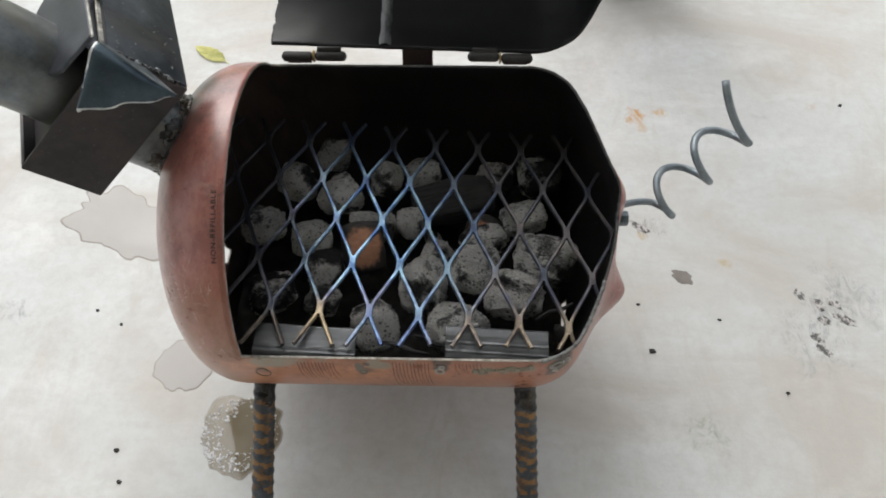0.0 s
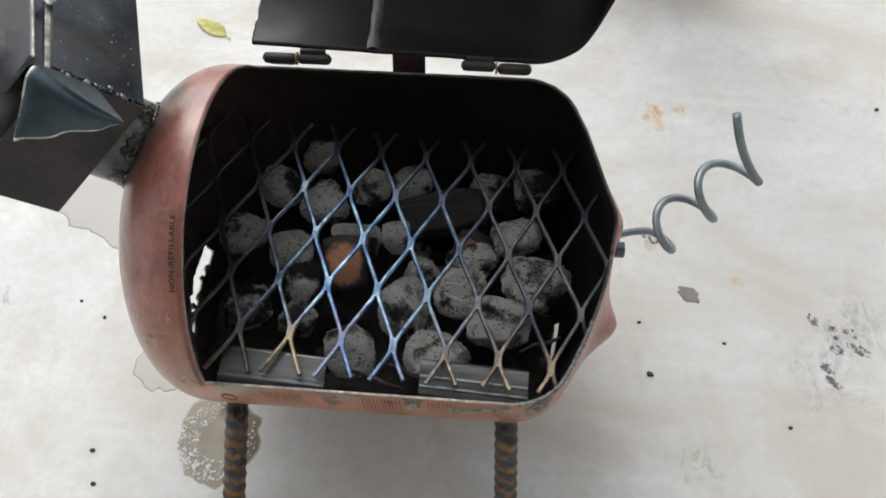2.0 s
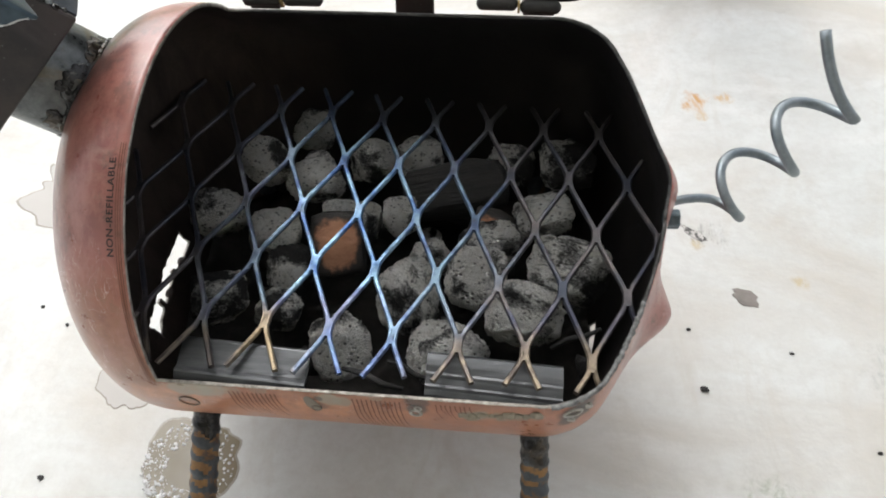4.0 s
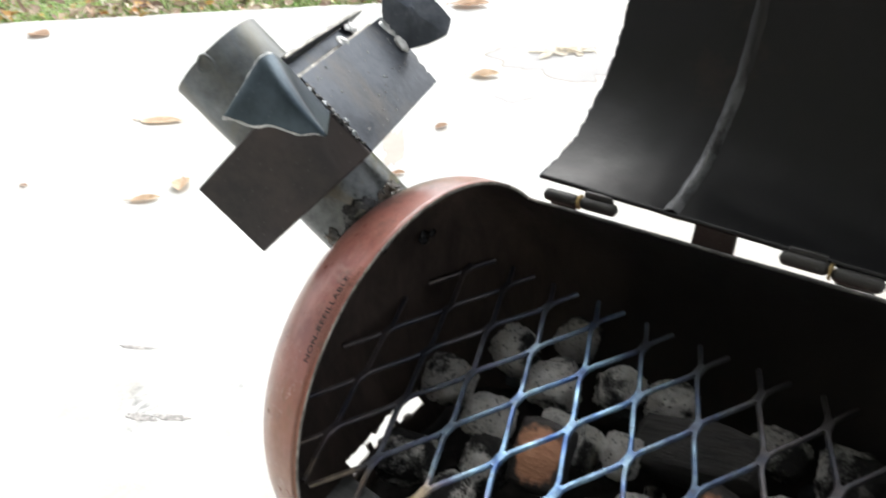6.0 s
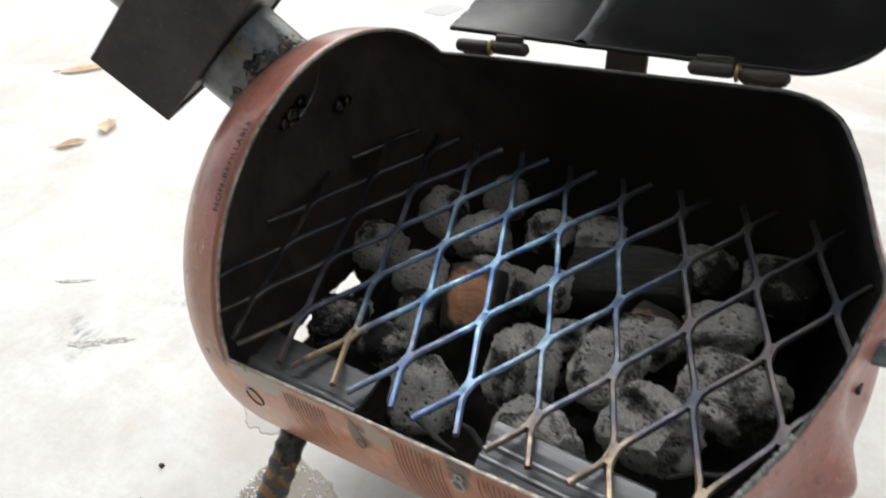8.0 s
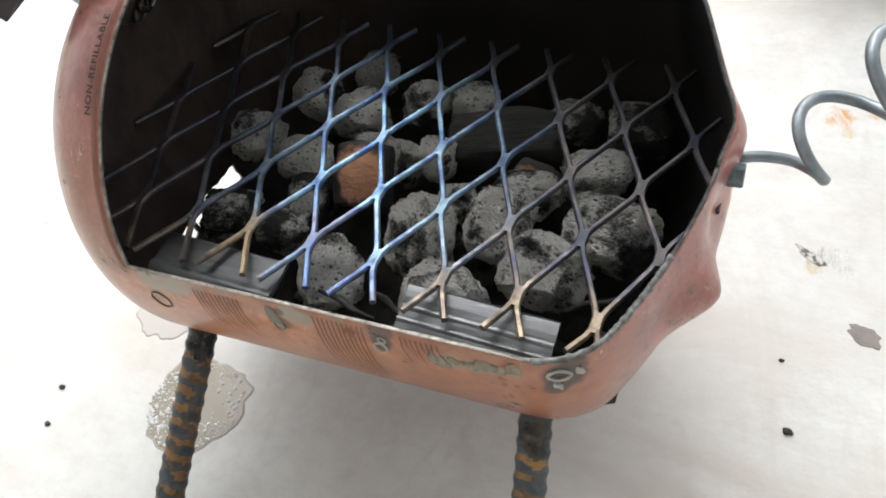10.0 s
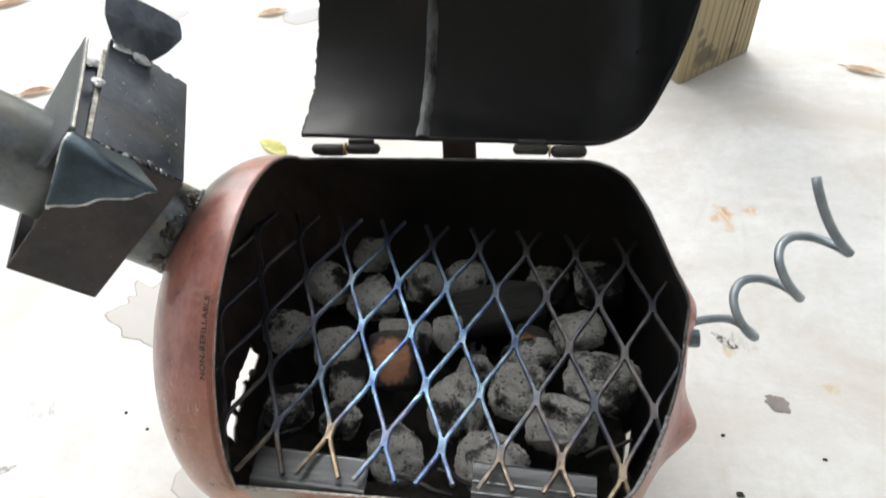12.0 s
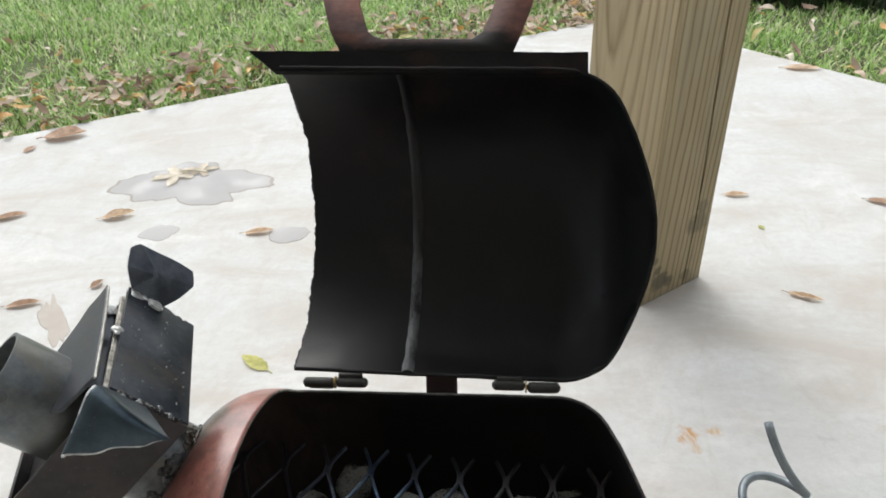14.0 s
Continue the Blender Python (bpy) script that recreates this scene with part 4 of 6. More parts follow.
# tack welds: small, dull, along the ridge and the far corner
for k, (u, v, s, r) in enumerate(((0, 0.003, 0.006, 0.0016), (0, 0.002, 0.010, 0.0022), (0, 0.0035, 0.013, 0.0013), (0, 0.001, 0.022, 0.0015), (0, 0.003, 0.030, 0.0021), (0, 0.002, 0.034, 0.0017),
                   (0, 0.004, 0.038, 0.0012), (-0.001, 0.060, HL + 0.001, 0.0042), (0.003, 0.087, HL + 0.006, 0.0040), (0.003, 0.082, HL + 0.008, 0.0026), (-0.003, HS + 0.003, 0.048, 0.0058),
                   (-0.004, HS + 0.004, 0.041, 0.0030), (-0.004, HS + 0.002, 0.032, 0.0058), (0, 0.030, 0.018, 0.0008), (0, 0.05, 0.03, 0.0006), (0, 0.07, 0.022, 0.0007), (0, 0.02, 0.03, 0.0008))):
    lump(head_at(u, v, s), r, U, k + 40, EDGE if 6 < k < 13 else WELD if k > 6 else BURNT, head, "small tack weld")

part("inner_plate", slab_between([head_at(0.0060, 0.006, HL - 0.004), head_at(0.0050, 0.089, HL - 0.004), head_at(0.0050, 0.089, FS - 0.0004), head_at(0.0060, 0.006, FS - 0.0004)], U, 0.002, 0.0003), STEEL, head, "grey inner plate in the gap behind the face", False)
# rough weld run where the near ear meets the ridge
rnd = random.Random(58)
for k in range(15):
    lump(head_at(-0.0008, 0.001 + abs(rnd.gauss(0, 0.0025)), 0.014 + 0.034 * k / 14 + rnd.gauss(0, 0.001)), rnd.uniform(0.0011, 0.0024), U, k + 90, BURNT if k % 3 else SNOUT, head)
# spatter over the top plate
bm = bmesh.new()
for k in range(46):
    v0, s0 = rnd.uniform(0.008, HS - 0.004), rnd.uniform(0.004, HL - 0.004)
    hit = head_at(-0.038 * v0 - 0.0001, v0, s0)
    bmesh.ops.create_icosphere(bm, subdivisions=1, radius=rnd.choice((0.0003, 0.0004, 0.0007)), matrix=Matrix.Translation(hit))
part("weld_spatter", bm, WELD, head, "tiny bright weld spatter")

snout = sharp(part("snout_pipe", pipe(HL - 0.0085, 0.1008, 0.0307, 0.0307), SNOUT, grill, "grey steel snout pipe, open at its end"))
NOSE_S = 0.0962
for ang in (4.33,):
    c = SNOUT_C + AXIS * NOSE_S + 0.0307 * (math.cos(ang) * U + math.sin(ang) * V)
    out = (math.cos(ang) * U + math.sin(ang) * V)
    side = AXIS.cross(out)
    part("nostril_ring", tube([c + (0.0046 + 0.0005 * math.sin(3 * a)) * (math.cos(a) * AXIS + math.sin(a) * side) for a in (2 * math.pi * k / 20 for k in range(21))], 0.0011, 6), SNOUT, snout, "small welded ring")
# near ear: a bent three-cornered sheet
E_T, E_R, E_L = Vector((-0.186, -0.043, 0.402)), Vector((-0.152, -0.047, 0.363)), Vector((-0.199, -0.068, 0.371))
EAR_OUT = (E_R - E_T).cross(E_L - E_T).normalized()
if EAR_OUT.z < 0:
    EAR_OUT = -EAR_OUT


def near_ear(u, v):
    arc = math.sin(math.pi * u)
    root = RIDGE + AXIS * (0.046 - 0.016 * u)
    fold = E_T.lerp(E_R, u) + EAR_OUT * 0.004 * arc
    tip = E_L.lerp(E_R, max(0.0, u - 0.06) / 0.94) + AXIS * 0.0016 * math.sin(u * 15)
    k = 0.28
    w = v / k if v < k else (v - k) / (1 - k)
    p = root.lerp(fold, w) if v < k else fold.lerp(tip, w)
    soft = math.exp(-((v - k) / 0.09) ** 2)
    flat = root.lerp(tip, v)
    return p.lerp(flat, 0.15 * soft) + EAR_OUT * 0.003 * arc * math.sin(math.pi * v)


ear = thicken(part("near_ear", grid(near_ear, 26, 26), [EAR, EAR, EDGE], head, "bent blue-grey steel ear with a bright cut edge"), 0.0019, 0, 0, 2)

cut = [near_ear(0, k / 30) + EAR_OUT * 0.0004 for k in range(4, 31)] + [near_ear(k / 30, 1) + EAR_OUT * 0.0004 for k in range(1, 30)]
part("cut_edge", tube(cut, 0.0010, 6, radii=[0.0009 + 0.0004 * noise.noise((k * 0.5, 0, 7)) for k in range(len(cut))]), EDGE, ear, "bright sheared edge")

EAR_SHEET = make_steel("greyed_sheet", (0.042, 0.050, 0.066), (0.135, 0.150, 0.175), 0.38, 0.6, 26)
# far ear: a bent tab welded to the top plate's far edge
E_ROOT = [head_at(-0.004, HS + 0.003, 0.0275), head_at(-0.004, HS + 0.005, 0.040), head_at(-0.005, HS + 0.006, 0.052)]
E_RIM = [head_at(-0.017, HS + 0.007, 0.0635), head_at(-0.024, HS + 0.019, 0.067), head_at(-0.0265, HS + 0.027, 0.0615), head_at(-0.028, HS + 0.0265, 0.050), head_at(-0.031, HS + 0.024, 0.034), head_at(-0.032, HS + 0.0205, 0.0215), head_at(-0.026, HS + 0.013, 0.0165), head_at(-0.015, HS + 0.007, 0.0205)]
loop = E_ROOT + E_RIM
outline = []
for k in range(len(loop)):
    p0, p1, p2, p3 = loop[k - 1], loop[k], loop[(k + 1) % len(loop)], loop[(k + 2) % len(loop)]
    for q in range(6):
        t = q / 6
        round_p = (0.5 * (2 * p1 + (p2 - p0) * t + (2 * p0 - 5 * p1 + 4 * p2 - p3) * t * t + (3 * p1 - p0 - 3 * p2 + p3) * t ** 3))
        outline.append(round_p.lerp(p1.lerp(p2, t), 0.7))
mid = sum(outline, Vector()) / len(outline)
bm = bmesh.new()
rings = [[bm.verts.new(mid.lerp(p, f) + AXIS.cross(V) * 0.0002 * (1 - f * f)) for p in outline] for f in (0.15, 0.45, 0.75, 1.0)]
for a, b in zip(rings, rings[1:]):
    for j in range(len(a)):
        bm.faces.new((a[j], a[(j + 1) % len(a)], b[(j + 1) % len(a)], b[j]))
bm.faces.new(rings[0][::-1])
bmesh.ops.recalc_face_normals(bm, faces=bm.faces)
thicken(part("far_ear", bm, [EAR_SHEET, EAR_SHEET, EDGE], head, "flat rounded dull blue-grey steel ear", False), 0.0018, 0, 0, 2)

# ---- curly tail ----
TB, PIT, TR = Vector((0.1802, 0.0008, 0.1984)), Vector((0.0199, 0.005, 0.035)), 0.0152
PH = PIT.normalized()
E1 = Vector((0.862, -0.222, -0.458))
E1 = (E1 - PH * E1.dot(PH)).normalized()
E2 = -PH.cross(E1)
def helix(s):
    return TB - E1 * TR + PIT * (s / 8) + TR * (E1 * math.cos(s * math.pi / 4) + E2 * math.sin(s * math.pi / 4))


P0, P1, T0, T1 = Vector((0.1405, 0.009, 0.196)), helix(-1.5), Vector((0.03, 0.006, 0.012)), (helix(-1.4) - helix(-1.5)) * 14
pts = []
for k in range(9):
    u = k / 8
    pts.append(P0 * (2 * u ** 3 - 3 * u * u + 1) + T0 * (u ** 3 - 2 * u * u + u) + P1 * (3 * u * u - 2 * u ** 3) + T1 * (u ** 3 - u * u))
pts += [helix(-1.5 + k / 4) for k in range(1, 72) if -1.5 + k / 4 <= 16.4]
end = pts[-1]
goal = Vector((0.1985, 0.0357, 0.3045))
knee = Vector((0.2055, 0.0195, 0.2805))
pts += [end * (1 - k / 9) ** 2 + knee * 2 * (k / 9) * (1 - k / 9) + goal * (k / 9) ** 2 for k in range(1, 10)]
tail = part("curly_tail", tube(pts, 0.0028, 12), WIRE, grill, "corkscrew tail bent from grey steel rod")
BLUED_NUT = make_steel("blued_nut", (0.06, 0.085, 0.10), (0.20, 0.25, 0.28), 0.4, 0.7, 80)
bm = tube([(0.1370, -0.0040, 0.1972), (0.1462, -0.0042, 0.1978)], 0.0062, 6)
bmesh.ops.bevel(bm, geom=list(bm.edges), offset=0.0007, segments=1, affect="EDGES")
part("tail_weld", bm, BLUED_NUT, tail, "blue-grey welded nut", False)


# weld metal that came through inside the neck
for k, (x, y, z, r) in enumerate(((-0.202, 0.020, 0.244, 0.005), (-0.199, 0.028, 0.249, 0.004), (-0.201, 0.061, 0.229, 0.005), (-0.203, 0.012, 0.240, 0.0035), (-0.197, 0.066, 0.232, 0.003))):
    lump(Vector((x, y, z)), r, Vector((1, 0, 0)), k + 70, BURNT, body)


# ---- rebar legs ----
def along_of(p):
    """How far a leg's point stands out of the tank."""
    return math.hypot(p.y - AY, p.z - AX) - RAD


def rebar(a, b):
    a, b = Vector(a), Vector(b)
    d = (b - a).normalized()
    s = d.orthogonal().normalized()
    t = d.cross(s)
    bm = bmesh.new()
    n, segs, r = 150, 20, 0.0086
    rows = []
    for k in range(n + 1):
        p = a.lerp(b, k / n)
        along = (b - a).length * k / n
        row = []
        for j in range(segs):
            ang = 2 * math.pi * j / segs
            wave = math.sin(2 * math.pi * (along / 0.0105) + ang)
            rib = 0.0006 * max(0.0, wave + 0.35)
            rib += 0.0014 * (1 if j in (0, segs // 2) else 0)
            row.append(bm.verts.new(p + (r + rib) * (math.cos(ang) * s + math.sin(ang) * t)))
        rows.append(row)
    for k, (x, y) in enumerate(zip(rows, rows[1:])):
        for j in range(segs):
            f = bm.faces.new((x[j], x[(j + 1) % segs], y[(j + 1) % segs], y[j]))
            turn = math.sin(2 * math.pi * ((b - a).length * (k + 0.5) / n / 0.0105 + (j + 0.5) / segs))
            burnt = along_of(a.lerp(b, (k + 0.5) / n)) < 0.0165 + 0.003 * math.sin(j * 0.9)
            f.material_index = 2 if burnt else 1 if turn + 1.9 * noise.noise((k * 0.16, j * 0.45, a.x * 9)) < -0.3 else 0
    bm.faces.new(rows[0][::-1])
    bm.faces.new(rows[-1])
    bmesh.ops.recalc_face_normals(bm, faces=bm.faces)
    return bm


for a, b in (((-0.146, -0.088, 0.106), (-0.151, -0.205, 0.004)), ((0.068, -0.094, 0.118), (0.076, -0.180, 0.004)),
             ((-0.146, 0.085, 0.106), (-0.151, 0.185, 0.004)), ((0.068, 0.09, 0.110), (0.076, 0.180, 0.004))):
    part("leg", rebar(a, b), [REBAR, RUST, BURNT], grill, "rusty ribbed steel rod leg, burnt black at its weld")


# ---- marks on the tank ----
PRINT = make_plain("faded_print", (0.21, 0.082, 0.045), 0.6, 0, 0.5)
for x0, count, a0, a1 in ((-0.103, 11, 176.5, 191), (-0.034, 11, 176, 200), (0.0115, 8, 176, 184)):
    for k in range(count):
        x = x0 + 0.0026 * k

        def stripe(u, v, x=x, k=k, a0=a0, a1=a1):
            a = a0 + (a1 - a0 - 1.5 * ((k * 5) % 3)) * v
            return on_tank(x + 0.0009 * u * (1 - 0.6 * v) + 0.004 * v * v + 0.0006 * noise.noise((v * 3, k, x0)), a, 0.0003)
        part("printed_line", grid(stripe, 1, 8), PRINT, body)


SCORCH = make_plain("scorched_outline", (0.19, 0.155, 0.12), 0.6, 0.1, 0.4)
BEAD = make_plain("grey_bead", (0.46, 0.44, 0.40), 0.5, 0.1, 0.4)


def ring_mark(x, ang, rx, ra, thick, mat, label, lift=0.0003):
    pts = [on_tank(x + rx * math.cos(q) * (1 + 0.12 * math.sin(2 * q + x * 90)), ang + ra * math.sin(q), lift) for q in (2 * math.pi * k / 26 for k in range(27))]
    return part("weld_spot", tube(pts, thick, 6), mat, body, label)


ring_mark(-0.0555, 182.6, 0.0024, 1.5, 0.0005, SCORCH, "grey ring on bare metal")
ring_mark(-0.1305, 184.5, 0.0050, 3.0, 0.0004, SCORCH, "faint grey ring")
ring_mark(0.0020, 178.7, 0.0018, 0.8, 0.0006, BEAD, "small grey ring of weld metal")
ring_mark(0.0006, 181.3, 0.0030, 1.5, 0.0008, BEAD, "flat grey ring of weld metal")
ring_mark(0.0855, 178.5, 0.0042, 1.6, 0.0009, BEAD, "flat grey ring of weld metal")
lump(on_tank(0.0935, 177.8, 0.0002), 0.0026, Vector((0, -1.6, 0)), 90, BEAD, body, "grey drop of weld metal")
lump(on_tank(0.0850, 182.2, 0.0002), 0.0024, Vector((0, -1.6, 0)), 91, BEAD, body, "grey drop of weld metal")
# a run of overlapping weld puddles beside the printed lines
RUN = make_plain("tan_grey_weld", (0.33, 0.29, 0.22), 0.55, 0.3, 0.5)
for k in range(9):
    x = 0.0275 + 0.0048 * k
    lump(on_tank(x, 181.2 - 0.34 * k + 0.5 * math.sin(k * 2.1), -0.0004), 0.0034 + 0.0006 * math.sin(k * 1.7), Vector((0, -1.65, 0)), 100 + k, RUN, body, "flat drop in a run of tan-grey weld" if k == 0 else "")
# bare oval where a weld was ground flat
part("ground_spot", grid(lambda u, v: on_tank(-0.0585 + 0.0038 * (2 * u - 1) * math.sqrt(max(0.02, 1 - (2 * v - 1) ** 2)) + 0.0030 * v, 176.2 + 8.2 * v, 0.0004), 6, 14), SCRAPED, body, "bare grey oval on the paint")

# rough grey burr along the cut edge of the right end
pts, rad = [], []
for k in range(60):
    r = RAD - 0.0005 - 0.052 * (k / 59)
    best = min((radians(150 + 0.25 * q) for q in range(160)), key=lambda a: abs((Vector((0, AY + r * math.cos(a), AX + r * math.sin(a))) - MOUTH).dot(MOUTH_N)))
    pts.append(dent(Vector((right_x(r) - 0.001, AY + r * math.cos(best), AX + r * math.sin(best)))) + 0.0008 * noise.noise_vector(Vector((k * 0.7, 0, 3))))
    rad.append(0.0015 + 0.0009 * noise.noise((k * 0.9, 4, 0)))
part("cut_burr", tube(pts, 0.0015, 7, radii=rad), make_steel("slag_crust", (0.07, 0.07, 0.07), (0.26, 0.26, 0.255), 0.55, 0.4, 220), body, "rough grey slag along the cut")

# lettering on the left end, running up along the rim
cu = bpy.data.curves.new("lettering", "FONT")
cu.body, cu.size, cu.offset, cu.space_character = "NON-REFILLABLE", 1.0, 0.022, 1.12
tob = new("lettering", cu)
dg = bpy.context.evaluated_depsgraph_get()
tm = bpy.data.meshes.new_from_object(tob.evaluated_get(dg))
bpy.data.objects.remove(tob)
bm = bmesh.new()
bm.from_mesh(tm)
bmesh.ops.subdivide_edges(bm, edges=[e for e in bm.edges if e.calc_length() > 0.3], cuts=2)
wide = max(v.co.x for v in bm.verts)
for v in bm.verts:
    ang = 139.0 - 21.5 * v.co.x / wide
    v.co = on_tank(-0.1472 - 0.0047 * v.co.y, ang, 0.0005)
part("lettering", bm, INK, body, "dark stencilled capital letters", False)

# fine pressed lines between the lettering and the cut edge
for k, x in enumerate((-0.1436, -0.1448, -0.1460)):
    part("pressed_line", grid(lambda u, v, x=x: on_tank(x + 0.0004 * u, 176 - 62 * v, 0.0003), 1, 40), PRINT, body)

# ---- angle irons inside the front lip ----
PLAIN = ((-0.1205, 0.1665), (-0.1190, 0.1738), (-0.1150, 0.1768), (-0.1115, 0.1752), (-0.1085, 0.1756), (-0.1020, 0.1766), (-0.0955, 0.1778), (-0.0942, 0.1768))
RIBBED = ((-0.1205, 0.1640), (-0.1198, 0.1700), (-0.1170, 0.1722), (-0.1140, 0.1730), (-0.1128, 0.1738), (-0.1116, 0.1736), (-0.1075, 0.1746), (-0.1062, 0.1754), (-0.1048, 0.1752), (-0.1010, 0.1764), (-0.0955, 0.1774), (-0.0940, 0.1762))
for x0, x1, path in ((-0.137, -0.0615, PLAIN), (0.0045, 0.0800, RIBBED)):
    def prof(u, v, x0=x0, x1=x1, path=path):
        f = v * (len(path) - 1)
        k = min(int(f), len(path) - 2)
        y = path[k][0] + (path[k + 1][0] - path[k][0]) * (f - k)
        z = path[k][1] + (path[k + 1][1] - path[k][1]) * (f - k)
        x = x0 + (x1 - x0) * u
        front = AY - math.sqrt(max(0.0, (tank_r(x) - 0.0045) ** 2 - (z - AX) ** 2))
        return Vector((x, max(y - 0.004 * (u - 0.5), front), z + 0.0002 * noise.noise((x * 120, v * 9, x0))))
    thicken(part("angle_iron", grid(prof, 8, 33), ANGLE, grill, "short grey angle iron carrying the grate", False), 0.0022, 0)

# ---- grate of expanded metal ----
LAT0, LATX, LATH = Vector((-0.0490, 0.0006, 0.1835)), Vector((0.0371, -0.0024, 0)), Vector((0.0205, 0.0411, 0))
BOND = (LATH * 2 - LATX).normalized() * 0.0052


def inside(p, margin=0.004):
    if not -0.1130 < p.y < 0.109 - 0.075 * (p.x + 0.06):
        return False
    r = math.hypot(p.y - AY, p.z - AX)
    return r < RAD - margin and left_x(r) + margin < p.x < right_x(r) - margin


def bar_along(pts, w, h):
    """A flat-topped bar with worn edges along a bent line."""
    bm = bmesh.new()
    sect = [(-1, -0.5), (-1, 0.3), (-0.55, 1), (0.55, 1), (1, 0.3), (1, -0.5), (0.55, -1), (-0.55, -1)]
    rings = []
    for k, p in enumerate(pts):
        d = (pts[min(k + 1, len(pts) - 1)] - pts[max(k - 1, 0)]).normalized()
        s = d.cross(Vector((0, 0, 1))).normalized()
        up = s.cross(d)
        rings.append([bm.verts.new(p + s * x * w / 2 + up * z * h / 2) for x, z in sect])
    for a, b in zip(rings, rings[1:]):
        for j in range(8):
            bm.faces.new((a[j], b[j], b[(j + 1) % 8], a[(j + 1) % 8]))
    bm.faces.new(rings[0])
    bm.faces.new(rings[-1][::-1])
    return bm


grate = thing("cooking_grate", "heat-blued expanded steel mesh cooking grate resting in the tank", "grate")


def sag(p):
    """The mesh is a little wavy, and dips towards the tail end's front."""
    low = max(0.0, p.x - 0.075) * max(0.0, -0.05 - p.y) * 5.0
    return LAT0.z + 0.0012 * noise.noise(Vector((p.x, p.y, LAT0.z)) * 30) - low


for row in range(-4, 5):
    for colm in range(-7, 8):
        k, odd = divmod(row, 2)
        node = LAT0 + LATX * colm + (LATH * 2 - LATX) * k + (LATH if odd else Vector())
        node.z = sag(node)
        if inside(node):
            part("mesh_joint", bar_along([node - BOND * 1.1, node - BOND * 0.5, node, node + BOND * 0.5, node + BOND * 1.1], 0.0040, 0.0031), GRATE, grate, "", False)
        for step in (LATH, LATH - LATX):
            nxt = node + step
            nxt.z = sag(nxt)
            side = Vector((1 if step is LATH else -1, 0, 0)) * 0.0012
            a, b = node + BOND + side, nxt - BOND - side
            bend = (b - a) * 0.10
            line = [node + side * 1.05, node + BOND * 0.75 + side * 1.1, a + bend, a.lerp(b, 0.35), a.lerp(b, 0.65), b - bend, nxt - BOND * 0.75 - side * 1.1, nxt - side * 1.05]
            fine = [p.lerp(q, j / 6) for p, q in zip(line, line[1:]) for j in range(6)] + [line[-1]]
            kept = [j for j, p in enumerate(fine) if inside(p)]
            if len(kept) > 5:
                lo, hi = min(kept), max(kept)
                cut = [fine[lo]] + [line[j] for j in range(1, 7) if lo < j * 6 < hi] + [fine[hi]]
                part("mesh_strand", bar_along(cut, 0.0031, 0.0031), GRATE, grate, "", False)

# ---- fuel bed ----
def bed(u, v):
    x = -0.185 + 0.290 * u
    y = AY + (v - 0.5) * 0.19
    edge_x = max(0.0, abs(x + 0.03) - 0.09) / 0.07
    y *= 1 - 0.35 * min(1, edge_x) ** 2
    p = Vector((x, y, 0))
    return Vector((x, y, 0.084 + 0.012 * noise.noise(p * 28) + 0.006 * noise.noise(p * 80)))
tagged(part("ash_bed", grid(bed, 90, 70), ASHBED, None, "black ash and charcoal crumbs on the tank floor"), category="ash", kind="stuff")

def bare_briquette(seed):
    """A pillow briquette, chipped by a few flat breaks and pitted all over."""
    rnd = random.Random(seed * 13 + 5)
    off = Vector((seed * 3.7, seed * 1.9, seed * 5.3))
    breaks = []
    for k in range(6):
        n = Vector((rnd.gauss(0, 1), rnd.gauss(0, 1), rnd.gauss(0, 0.7))).normalized()
        breaks.append((n, rnd.uniform(0.37, 0.47)))
    pits = [(Vector((rnd.gauss(0, 1), rnd.gauss(0, 1), rnd.gauss(0, 1))).normalized(), rnd.uniform(0.05, 0.13), rnd.uniform(0.012, 0.034)) for k in range(46)]
    bm = bmesh.new()
    bmesh.ops.create_icosphere(bm, subdivisions=5, radius=1)
    for v in bm.verts:
        c = v.co.normalized()
        q = Vector((math.copysign(abs(c.x) ** 0.68, c.x), math.copysign(abs(c.y) ** 0.68, c.y), math.copysign(abs(c.z) ** 0.9, c.z))) * 0.48
        for n, d in breaks:
            over = q.dot(n) - d
            if over > 0:
                q -= n * over * 0.96
        lift = 0.055 * noise.noise(c * 1.3 + off) + 0.046 * noise.noise(c * 4 + off) + 0.026 * noise.noise(c * 10 + off) + 0.013 * noise.noise(c * 24 + off)
        split = abs(noise.noise(Vector((c.x * 1.6, c.y * 4.2, c.z * 2.2)) + off))
        lift -= 0.055 * max(0.0, 1 - split * 14)
        for n, wide, deep in pits:
            far = (c - n).length
            if far < wide:
                lift -= deep * (1 - (far / wide) ** 2)
        v.co = q + c * lift
    return bm


